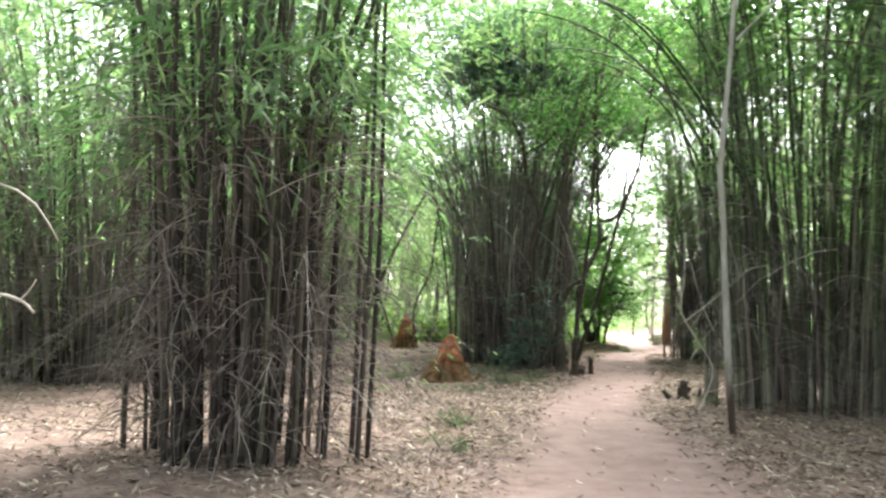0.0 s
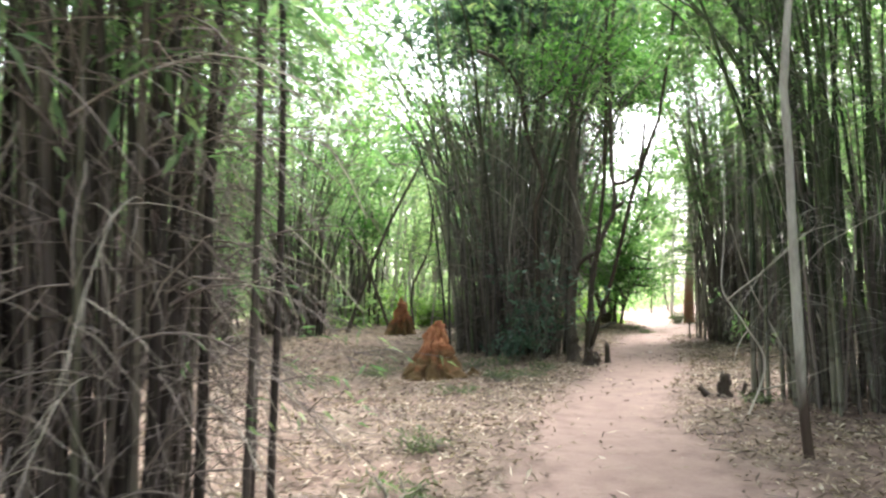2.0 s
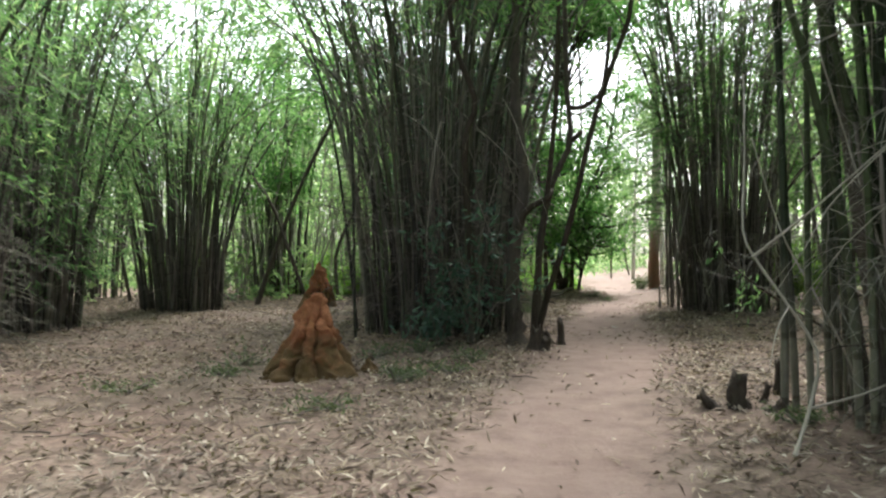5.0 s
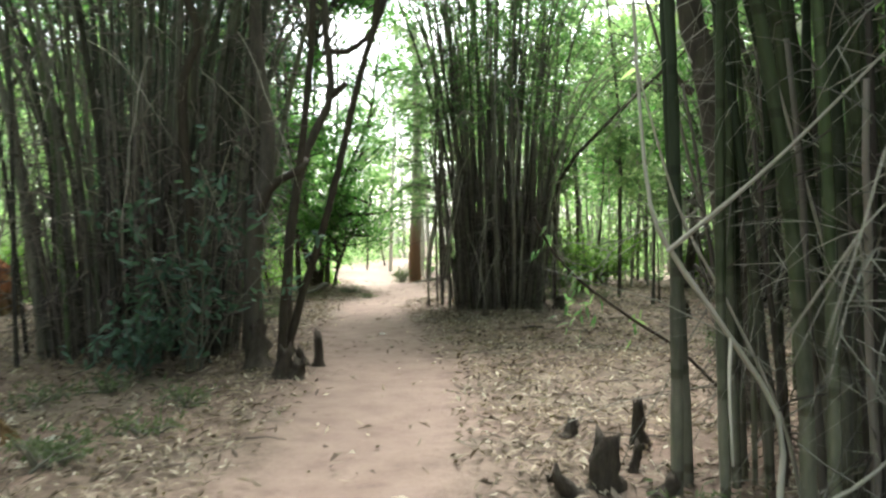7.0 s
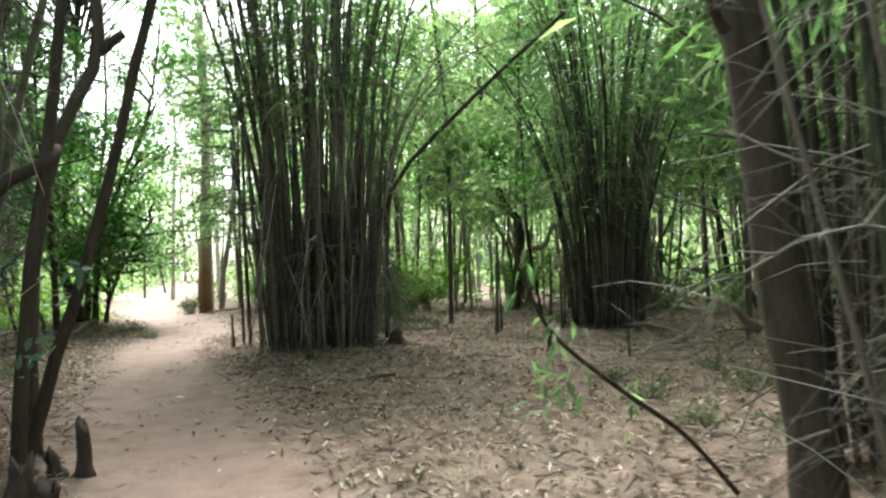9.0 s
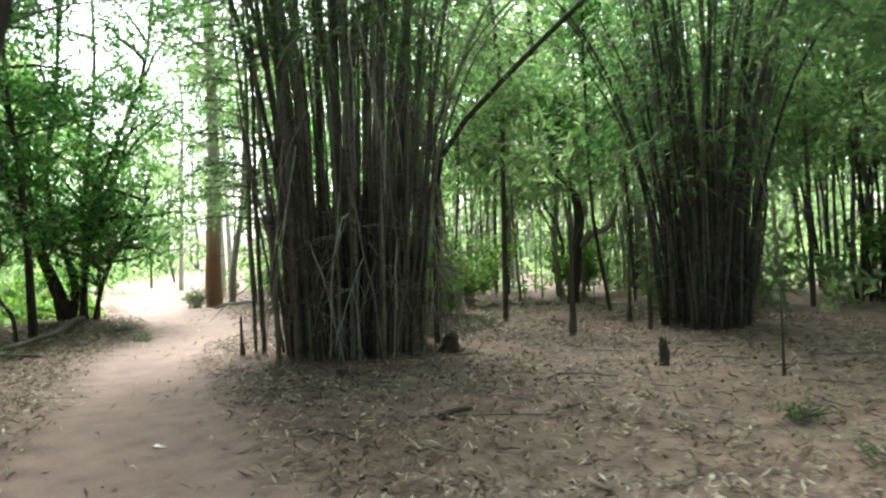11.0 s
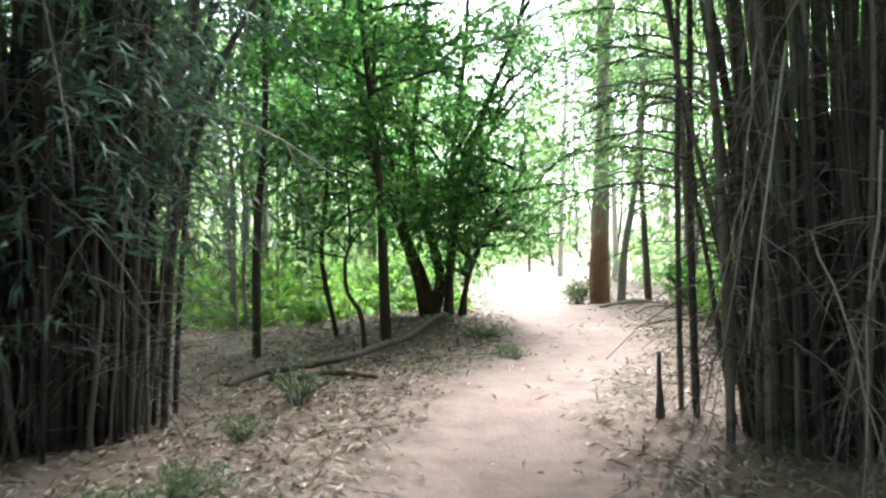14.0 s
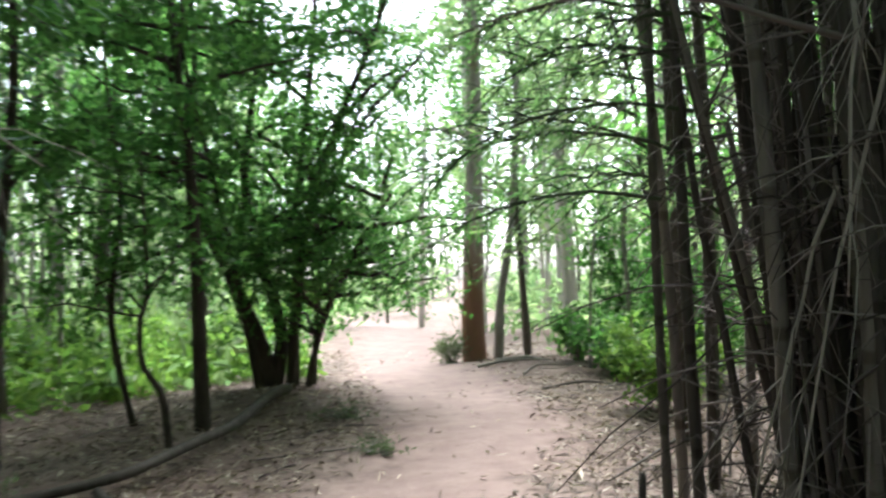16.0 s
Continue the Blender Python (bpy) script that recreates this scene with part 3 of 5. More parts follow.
# E: open clump beside the path, with many dry side twigs
bamboo_clump((6.3, 13.2), 1.4, 58, 4, "open bamboo clump of olive culms with bare side twigs", CULM_GREEN, TWIG_GREY, LEAF_BAMBOO, (0.85, 1.2), 0.3, 2.0, 3.8, 20, (0.15, 0.023), 1150, (0.3, 6.5), (0.5, 1.6), 0.0038, shade_roof=3600, side_shoots=((9, (120, 215), (1.2, 3.8), (0.7, 1.25), 0), (4, (55, 100), (0.8, 2.8), (1.1, 1.9), 0)), thick=0.85, core=85, core_z=(1.5, 4.6), drape=30, drape_arc=(-2.7, -0.3), drape_z=(1.8, 6.5), spread=0.8, fall=(-0.3, 0.6), droop=0.6, drape_r=(0.005, 0.01),
             extra=((-1.7, 0.55, 120, 0.6, 0.02, 1.0, 1.0), (-1.55, 0.65, 120, 1.2, 0.07, 1.0, 0.95), (-1.62, 0.25, 160, 0.8, 0.02, 0.9, 0.8), (-1.35, -0.2, 170, 1.0, 0.02, 1.0, 0.9), (1.6, 2.4, 90, 0.8, 0.02, 1.0, 1.4), (-1.3, 0.55, 170, 1.0, 0.02, 1.0, 0.9), (-1.15, 0.68, 150, 1, 0.02, 0.9, 0.95), (-0.95, 0.2, 170, 1, 0.02, 0.9, 1.0), (-0.4, 0.85, 100, 0.5, 0.02, 1.0, 0.95),
                    # arching culms added to carry shading leaves over the path
                    (-0.9, 0.2, 175, 5, 0.36, 1.1, 1.1), (-0.6, -0.5, 165, 6, 0.36, 1.15, 1.1), (-0.5, 0.6, 150, 5, 0.36, 1.1, 1.1), (-0.3, 0.1, 160, 6, 0.36, 1.2, 1.1)))
# F: beyond the litter on the far side
bamboo_clump((14.7, 24.3), 0.75, 60, 5, "slim bamboo clump with drooping green tops", CULM_DARK, TWIG_DARK, LEAF_BAMBOO, (0.8, 1.1), 0.38, 4.0, 2.6, 15, (0.22, 0.034), 500, (0.5, 5.0), (0.4, 1.4), 0.007, shade_roof=1500, reach=1.4, extra=((-0.5, 0.1, 170, 7, 0.36, 0.95, 0.7), (-0.6, -0.2, 200, 9, 0.36, 0.9, 0.65), (-0.4, 0.4, 140, 6, 0.36, 0.95, 0.7), (-0.5, -0.3, 225, 5, 0.36, 0.85, 0.65), (-0.3, 0.5, 115, 8, 0.36, 0.9, 0.7), (0.4, 0.4, 60, 7, 0.36, 0.9, 0.7)), drape=12, core=90, core_z=(1.0, 3.4))
# G: dark clump opposite D
bamboo_clump((2.35, 27.1), 1.1, 100, 6, "dark bamboo clump with bare twiggy branches", CULM_MAROON, TWIG_DARK, LEAF_DULL, (0.8, 1.15), 0.3, 2.5, 1.6, 24, (0.2, 0.032), 1100, (0.5, 5.5), (0.5, 1.5), 0.006, shade_roof=2600, drape=26, reach=1.1, core=170, core_z=(1.2, 3.8))
# H, I, K, L: on the other side of the termite mounds
bamboo_clump((-4.6, 27.6), 1.05, 75, 7, "bamboo clump with dark culms behind the mounds", CULM_DARK, TWIG_DARK, LEAF_BAMBOO, (0.75, 1.05), 0.36, 5.0, 3.4, 10, (0.26, 0.04), 300, twig_r=0.007, shade_roof=500, core=90)
bamboo_clump((-6.0, 22.2), 0.95, 60, 8, "leafy bamboo clump with dark culms", CULM_DARK, TWIG_DARK, LEAF_NEAR, (0.75, 1.05), 0.36, 4.0, 1.2, 20, (0.26, 0.04), 300, twig_r=0.007, shade_roof=500, reach=1.2, core=90)
bamboo_clump((-6.4, 14.4), 1.3, 70, 9, "dense dark bamboo clump at the edge of the litter", CULM_DARK, TWIG_DARK, LEAF_NEAR, (0.7, 1.0), 0.36, 5.0, 2.6, 20, (0.24, 0.036), 1300, (0.2, 4.0), twig_r=0.007, shade_roof=150, drape=16, core=90)
bamboo_clump((-4.9, 17.2), 0.8, 36, 10, "bamboo clump with twiggy dark culms", CULM_DARK, TWIG_DARK, LEAF_BAMBOO, (0.7, 1.0), 0.36, 5.0, 2.4, 20, (0.24, 0.036), 600, (0.3, 4.0), twig_r=0.007, shade_roof=100, drape=8, core=90)

# more clumps round about, in the same wood
wood_a = bamboo_clump((-11.5, 19.0), 1.1, 32, 21, "bamboo clump deeper in the wood", CULM_DARK, TWIG_DARK, LEAF_BAMBOO, (0.75, 1.05), 0.36, 5.0, 3.0, 12, (0.4, 0.065), 60, twig_r=0.012, shade_roof=260, sprigs=False, group="bamboo clumps of the wood")
wood_b = bamboo_clump((19.5, 19.5), 1.0, 30, 22, "bamboo clump deeper in the wood", CULM_DARK, TWIG_DARK, LEAF_BAMBOO, (0.8, 1.1), 0.36, 4.0, 3.4, 12, (0.4, 0.065), 60, twig_r=0.012, shade_roof=260, sprigs=False, core=40, core_z=(1.5, 4.0), group="bamboo clumps of the wood")
# those behind the start and clump E are added unseen, to cut the light
WOOD = ((-11, 9, 0), (-9.5, 28, 1), (-9.5, 34, 0), (-14, 25, 1), (-3.5, 35, 1), (-14, 14, 0), (11.5, 12.5, 1), (12.5, 17.2, 0), (19.0, 27.5, 1), (23, 23, 0), (17.5, 14.5, 0), (22, 32, 1), (9.5, 8.5, 0),
        (-8, -6, 1), (7.5, -7, 0), (0.5, -14, 1), (13, 1, 0), (-12, 2, 1), (9, 3.5, 1), (9.9, 14.0, 0), (8.9, 10.6, 1), (8.4, 15.6, 1), (21.5, 24.5, 1), (24, 27, 0), (20, 21.5, 1), (25.5, 24, 0))
for i, (x, y, which) in enumerate(WOOD):
    copy_thing((wood_a, wood_b)[which], pose(x, y, float(ground_z(x, y)) - 0.03, 0, 0, i * 77))


# ---- trees ----
def woody(name, points, r0, r1, mat, parent, at, k=14, sides=8, label="", knots=0.05, seed=0):
    """A trunk or limb through some points of the world, under a thing that stands at `at`."""
    p = spline(points, k) - np.asarray(at)
    rng = np.random.default_rng(seed)
    r = np.linspace(r0, r1, k) * (1 + rng.normal(0, knots, k))
    v, f = tubes([p], [r], sides)
    return part(name, build_mesh(name, v, f, mat), parent, label)


def crown(centres, rng, mat, parent, per, size, leaf, broad=True, flat=0.7):
    c = np.repeat(np.asarray(centres), per, 0)
    c = c + rng.normal(0, size, c.shape) * (1, 1, flat)
    v, f = sprays(c, rng.normal(0, 1, c.shape) * (1, 1, 0.5) + (0, 0, -0.3), rng, 5, leaf[0], leaf[1], 0.7, broad, leaf[0])
    return part("crown", build_mesh("crown", v, f, mat, False), parent)


def leafy_tree(place, stems, label, seed, bark=BARK_DARK, leaf_mat=LEAF_TREE, r=(0.07, 0.02), limbs=6, limb_from=0.35, limb_len=(0.7, 1.6), per=22, size=0.28, leaf=(0.11, 0.05), group="", rise=0.5, name="tree", sides=8):
    """A tree of one or more stems, each with limbs that carry leaves. stems: lists of points relative to the place."""
    rng = np.random.default_rng(seed)
    at = np.array([*place, float(ground_z(*place)) - 0.04])
    top = root(name, at, label, "tree", group)
    tufts, paths, radii = [], [], []
    for i, st in enumerate(stems):
        st = np.asarray(st, float)
        woody("trunk", st + at, r[0] * (1 - 0.1 * i), r[1], bark, top, at, 14, sides, seed=seed + i)
        line = spline(st, 30)
        for s in rng.uniform(limb_from, 1.0, limbs):
            o = line[int(s * 29)]
            a = rng.uniform(0, 2 * np.pi)
            w = unit(np.array([math.cos(a), math.sin(a), rng.uniform(0.0, 2 * rise)]))
            ln = rng.uniform(*limb_len) * (1.05 - 0.15 * s)
            q = twig_paths(o[None], w[None], ln, rng, 6, 0.15)[0]
            v, f = tubes([q], [np.linspace(0.35, 0.12, 6) * r[0]], 5)
            part("limb", build_mesh("limb", v, f, bark), top)
            tufts += [q[3], q[4], q[5]]
        tufts.append(line[-1])
    if per:
        crown(tufts, rng, leaf_mat, top, per, size, leaf, leaf_mat is not LEAF_FAR_HAZY and not group)
    return top


def lined(h, lean_x, lean_y, crook, seed, k=5):
    rng = np.random.default_rng(seed)
    s = np.linspace(0, 1, k)
    return np.stack([lean_x * s + rng.normal(0, crook, k) * (s > 0), lean_y * s + rng.normal(0, crook, k) * (s > 0), h * s], 1)


def standing(label, name, points, r0, r1, mat, seed, category="tree", boughs=5, **kw):
    """A bare trunk on the ground, through some points of the wood."""
    at = np.array([points[0][0], points[0][1], float(ground_z(points[0][0], points[0][1])) - 0.04])
    top = root(name, at, label, category)
    woody("trunk", points, r0, r1, mat, top, at, seed=seed, **kw)
    rng = np.random.default_rng(seed + 500)
    tip, tufts = np.array(points[-1]), []
    for i in range(boughs):
        a = 2.4 * i + seed
        o = tip + (np.array(points[-2]) - tip) * 0.12 * i
        end = o + np.array([math.cos(a), math.sin(a), 0.5]) * rng.uniform(0.8, 1.6)
        woody("limb", [o, 0.5 * (o + end) + (0, 0, 0.1), end], r1 * 0.6, r1 * 0.2, mat, top, at, 6, 5, seed=i)
        tufts += [end - at, 0.5 * (o + end) - at]
    if boughs:
        crown(tufts, rng, LEAF_TREE, top, 22, 0.32, (0.13, 0.055))
    return top, at


# the dark tree grown up beside clump B: three stems
tree_b, at_b = standing("dark forked tree with crooked stems against the bamboo", "tree", [(2.96, 19.35, -0.04), (2.92, 19.37, 0.85), (2.96, 19.4, 1.63), (3.13, 19.5, 2.6), (3.0, 19.6, 4.0), (3.1, 19.8, 6.5)], 0.13, 0.06, BARK_BROWN, 1)
woody("limb", [(2.98, 19.37, 1.7), (3.13, 19.3, 2.08), (3.44, 19.19, 2.27), (3.55, 19.4, 2.4)], 0.06, 0.04, BARK_DARK, tree_b, at_b, 8)
tree_s, at_s = standing("slender dark tree with a forked crooked top", "tree", [(3.22, 19.25, -0.04), (3.25, 19.25, 0.65), (3.33, 19.25, 1.43), (3.43, 19.25, 2.15), (3.54, 19.25, 3.1), (3.63, 19.25, 4.3), (3.7, 19.3, 7.5)], 0.06, 0.03, BARK_DARK, 2)
# this top and the next are drawn out higher, as added path shade
tree_t, at_t = standing("slender leaning dark tree beside the path", "tree", [(3.3, 19.75, -0.04), (3.4, 19.73, 0.25), (3.54, 19.68, 0.81), (3.74, 19.61, 1.43), (3.97, 19.53, 2.32), (4.18, 19.47, 3.27), (4.41, 19.39, 4.09), (4.8, 19.3, 5.2), (5.2, 19.6, 7.5), (5.7, 20.4, 9.6)], 0.06, 0.03, BARK_DARK, 3, boughs=8)
tree_u, at_u = standing("crooked dark tree behind the slender pair", "tree", [(3.45, 20.1, -0.04), (3.4, 19.9, 1.2), (3.52, 19.69, 2.25), (3.72, 19.63, 2.8), (3.89, 19.57, 3.21), (3.86, 19.59, 3.83), (3.83, 19.6, 4.4), (3.9, 19.9, 7.5), (4.6, 21.0, 9.8)], 0.065, 0.035, BARK_BROWN, 4, boughs=8)
woody("limb", [(3.86, 19.59, 3.76), (4.05, 19.52, 3.74), (4.25, 19.45, 3.86), (4.4, 19.4, 4.1), (4.5, 19.4, 5)], 0.04, 0.03, BARK_DARK, tree_u, at_u, 8)
woody("limb", [(3.89, 19.57, 3.2), (4.0, 19.55, 3.3), (4.06, 19.5, 3.36)], 0.045, 0.035, BARK_DARK, tree_u, at_u, 5)
# crooked dark limb that hangs before clump B
vine = root("hanging_limb", (2.2, 19.35, 0.0), "black crooked climbing stem before the bamboo", "climber")
woody("stem", [(2.4, 19.5, 0.0), (2.25, 19.4, 1.6), (2.17, 19.28, 3.13), (2.34, 19.25, 3.78), (2.02, 19.24, 4.66), (1.87, 19.22, 5.63), (1.44, 19.22, 6.29), (0.95, 19.24, 6.51)], 0.06, 0.035, BARK_DARK, vine, (2.2, 19.35, 0.0), 24)
woody("limb", [(1.93, 19.22, 5.3), (2.41, 19.2, 5.57), (2.69, 19.17, 5.9), (2.85, 19.15, 6.6)], 0.04, 0.02, BARK_DARK, vine, (2.2, 19.35, 0.0), 10)

# pale sapling by the path, dark at the foot
sap, at_p = standing("slim pale grey sapling, dark at the foot", "sapling", [(3.69, 10.0, -0.04), (3.63, 9.98, 0.56), (3.58, 9.95, 1.4), (3.54, 9.92, 2.11), (3.51, 9.9, 2.86), (3.48, 9.9, 3.48), (3.62, 9.9, 5.0), (3.7, 9.8, 7.5)], 0.05, 0.028, BARK_PALE, 5)
# upper limbs and crown are added out of view, to shade the ground below
for i in range(6):
    a = 1.1 * i
    woody("limb", [(3.66, 9.85, 5.0 + 0.4 * i), (3.66 + 0.7 * math.cos(a), 9.85 + 0.7 * math.sin(a), 5.7 + 0.4 * i), (3.66 + 1.5 * math.cos(a), 9.85 + 1.5 * math.sin(a), 6.1 + 0.4 * i)], 0.018, 0.006, BARK_PALE, sap, at_p, 7, 5)
crown([(1.3 * q * math.cos(1.1 * i), 1.3 * q * math.sin(1.1 * i), 5.9 + 0.4 * i) for i in range(6) for q in (0.5, 0.8, 1.1)], np.random.default_rng(9), LEAF_TREE, sap, 30, 0.3, (0.12, 0.05))
# leaning dark trunk behind clump E
# its crown gets an added bough, out of view, for more shade
lean_tree, at_l = standing("dark leaning tree trunk with rough bark", "tree", [(6.44, 15.2, -0.04), (6.37, 15.24, 0.6), (6.27, 15.3, 1.35), (6.2, 15.33, 2.0), (6.1, 15.4, 2.85), (5.95, 15.5, 3.7), (5.7, 15.6, 7.5)], 0.14, 0.09, BARK_BROWN, 6, boughs=6, sides=12)

# leaning tree and its crossing neighbour behind the mounds
standing("dark leaning tree behind the termite mounds", "tree", [(-3.2, 30.0, -0.04), (-2.75, 30.0, 1.3), (-2.1, 30.0, 3.0), (-1.3, 30.0, 4.7), (0.2, 30.0, 7.5)], 0.075, 0.04, BARK_BROWN, 21)
standing("thin bent tree crossing the leaning trunk", "sapling", [(-1.7, 29.9, -0.04), (-2.2, 29.85, 1.4), (-2.75, 29.9, 2.9), (-3.6, 29.9, 4.2), (-4.2, 29.9, 6.0)], 0.06, 0.03, BARK_BROWN, 22)

# slim olive trunk behind clump D
standing("slim straight olive-grey tree behind the bamboo", "tree", [(9.74, 29.4, -0.04), (9.76, 29.42, 2.0), (9.7, 29.4, 4.0), (9.75, 29.45, 8.5)], 0.085, 0.04, BARK_BROWN, 9)
for i, (z, a, ln) in enumerate(((1.1, 2.6, 0.14), (1.9, 0.4, 0.2), (2.6, 3.3, 0.25))):
    o = np.array([6.3 - 0.11 * z + 0.1 * math.cos(a), 15.2 + 0.06 * z + 0.1 * math.sin(a), z])
    woody("limb", [o, o + np.array([math.cos(a), math.sin(a), 0.6]) * ln * 0.5, o + np.array([math.cos(a), math.sin(a), 0.9]) * ln], 0.035, 0.015, BARK_BROWN, lean_tree, at_l, 5, 6, "broken stub of a limb")
# tree R with the pale forked limb, and posts in the far litter
tree_r = leafy_tree((16.43, 29.4), [[(0, 0, 0), (0.13, -0.05, 1.27), (0.21, -0.07, 2.39), (-0.18, 0.2, 3.04), (-0.3, 0.3, 3.92), (-0.48, 0.43, 4.8), (-0.6, 0.5, 6.5), (-0.6, 0.6, 9)]], "crooked dark tree with a pale broken side limb", 46, BARK_DARK, LEAF_FAR_HAZY, (0.14, 0.045), 12, 0.35, (1.0, 2.2), 20, 0.4, (0.2, 0.075))
at_r = tree_r.location[:]
woody("limb", [(16.6, 29.3, 1.33), (16.87, 29.16, 1.62), (17.19, 28.95, 1.75), (17.4, 28.85, 2.3)], 0.1, 0.05, BARK_GREY, tree_r, at_r, 8, label="pale broken side limb")

# kinked sapling against clump D
standing("dark sapling that kinks and leans away from the bamboo", "sapling", [(9.95, 25.35, -0.04), (9.92, 25.25, 1.5), (10.0, 25.1, 2.8), (11.0, 24.2, 4.2), (12.3, 23.3, 5.6), (13.4, 22.5, 6.8)], 0.05, 0.025, BARK_DARK, 8)

# the many-stemmed leafy tree at the bend
main_tree = leafy_tree((6.55, 34.3), [[(0.02, 0, 0), (-0.24, 0, 0.78), (-0.57, 0, 1.57), (-1.0, 0, 2.58), (-1.18, 0, 3.4), (-1.3, 0, 4.3), (-1.52, 0.1, 5.1), (-1.7, 0.2, 8.5)],
                          [(0.0, 0, 0), (0.1, 0, 0.8), (-0.12, 0.1, 1.66), (-0.38, 0.1, 2.8), (-0.25, 0.1, 4.0), (-0.1, 0.1, 5.2), (0.1, 0.2, 9.0)],
                          [(-0.12, 0.05, 0), (-0.3, 0.1, 0.7), (-0.58, 0.2, 1.57), (-0.85, 0.2, 2.54), (-1.1, 0.3, 3.32), (-1.0, 0.3, 4.8), (-1.4, 0.3, 9.0)],
                          [(0.2, -0.1, 0), (0.28, -0.1, 1.0), (0.45, -0.3, 2.4), (0.9, -0.6, 3.8), (1.4, -1.0, 5.2), (1.7, -1.2, 7.5)],
                          [(0.28, 0, 0), (0.3, 0.1, 1.2), (0.4, 0.2, 3.0), (0.7, 0.3, 5.6), (0.6, 0.3, 9.5)],
                          [(0.42, -0.2, 0), (0.6, -0.4, 0.9), (0.95, -0.8, 1.8), (1.4, -1.2, 2.6)], [(0.55, 0.1, 0), (0.62, 0.1, 1.2), (0.75, 0.0, 2.4), (1.3, -0.3, 4.2)],
                          [(-0.25, -0.1, 0), (-0.5, -0.4, 1.4), (-0.9, -0.8, 3.2), (-1.3, -1.1, 5.0), (-1.5, -1.3, 8.0)]],
           "leafy green tree with several dark stems", 31, r=(0.115, 0.03), limbs=15, limb_from=0.28, limb_len=(0.9, 2.2), per=22, size=0.3, leaf=(0.105, 0.042))
# high boughs over the path, added out of view to shade the ground
rp = np.random.default_rng(61)
high = []
for i in range(64):
    y = rp.uniform(-7.0, 3.2)
    tip = np.array([rp.uniform(-4.5, 4.2 if y > -2 else 0.5), y, rp.uniform(9.4, 11.8)])
    o = np.array([0.0, 0.1, 6.5 + 0.04 * i])
    at_m = np.array(main_tree.location)
    woody("limb", [o + at_m, 0.5 * (o + tip) + (0, 0, 0.5) + at_m, tip + at_m], 0.035, 0.012, BARK_DARK, main_tree, at_m, 8, 5, seed=i)
    high += [tip, tip * (0.8, 0.8, 1) + (0, 0, 0.2), tip * (0.6, 0.6, 1)]
crown(high, rp, LEAF_TREE, main_tree, 34, 0.55, (0.22, 0.1), False)
# thin dark trees before it
leafy_tree((5.54, 31.9), [[(0, 0, 0), (-0.03, 0, 1.03), (-0.05, 0.02, 1.96), (-0.1, 0.04, 2.74), (-0.2, 0.06, 3.75), (-0.3, 0.1, 4.92), (-0.3, 0.2, 7.0)]], "thin dark tree with spreading leafy limbs", 32, r=(0.085, 0.025), limbs=14, limb_from=0.3, limb_len=(0.8, 1.8), per=18, leaf=(0.13, 0.06), rise=0.3)
leafy_tree((5.21, 31.26), [[(0, 0, 0), (-0.06, 0.02, 0.55), (-0.24, 0.05, 0.85), (-0.26, 0.06, 1.29), (-0.19, 0.05, 1.6), (-0.25, 0.1, 3.0)]], "thin crooked sapling with sparse leaves", 33, r=(0.04, 0.012), limbs=5, limb_from=0.5, per=10, leaf=(0.11, 0.05), name="sapling")
leafy_tree((4.83, 32.4), [lined(5.0, -0.3, 0.2, 0.06, 3)], "thin dark sapling with sparse leaves", 34, r=(0.04, 0.015), limbs=8, per=14, leaf=(0.12, 0.05), name="sapling")
leafy_tree((3.78, 30.85), [lined(6.5, 0.15, 0.0, 0.05, 4)], "slim upright dark tree in the litter", 35, r=(0.06, 0.02), limbs=10, limb_from=0.4, per=16, leaf=(0.12, 0.05))
leafy_tree((4.1, 37.7), [lined(7.5, 0.2, 0.2, 0.08, 5)], "straight grey-brown tree among low greenery", 36, BARK_BROWN, r=(0.13, 0.05), limbs=10, limb_from=0.5, per=20, leaf=(0.16, 0.07))
leafy_tree((2.7, 41.5), [lined(9.0, -0.2, 0.2, 0.08, 6)], "straight grey-brown tree among low greenery", 37, BARK_BROWN, r=(0.17, 0.07), limbs=10, limb_from=0.5, per=20, leaf=(0.18, 0.08))

# the big reddish trunk at the clearing, and its neighbours
leafy_tree((10.64, 37.35), [[(0, 0, 0), (-0.02, 0, 1.0), (0.06, 0, 3.0), (0.15, 0.1, 6.0), (0.1, 0.2, 9.5)]], "tall tree with a stout red-brown trunk, painted pale with glare above", 41, BARK_RED, LEAF_FAR_HAZY, (0.24, 0.12), 8, 0.6, (1.0, 2.2), 14, 0.4, (0.2, 0.08), sides=12)
leafy_tree((11.15, 37.4), [[(0, 0, 0), (0.12, 0.1, 1.2), (0.5, 0.3, 3.0), (0.8, 0.5, 6.5)]], "pale grey leaning tree beside the stout trunk", 42, BARK_GREY, LEAF_FAR_HAZY, (0.11, 0.05), 7, 0.5, (0.8, 1.6), 12, 0.35, (0.18, 0.07))
leafy_tree((12.0, 37.9), [lined(7.0, 0.1, 0.3, 0.1, 8)], "slim grey-brown tree by the clearing", 43, BARK_BROWN, LEAF_FAR_HAZY, (0.09, 0.04), 7, 0.45, (0.8, 1.6), 12, 0.35, (0.18, 0.07))
leafy_tree((13.2, 38.5), [lined(8.5, 0.3, 0.3, 0.1, 9)], "slim whitish tree by the clearing", 44, BARK_WHITE, LEAF_FAR_HAZY, (0.12, 0.05), 7, 0.5, (0.8, 1.6), 12, 0.35, (0.18, 0.07))
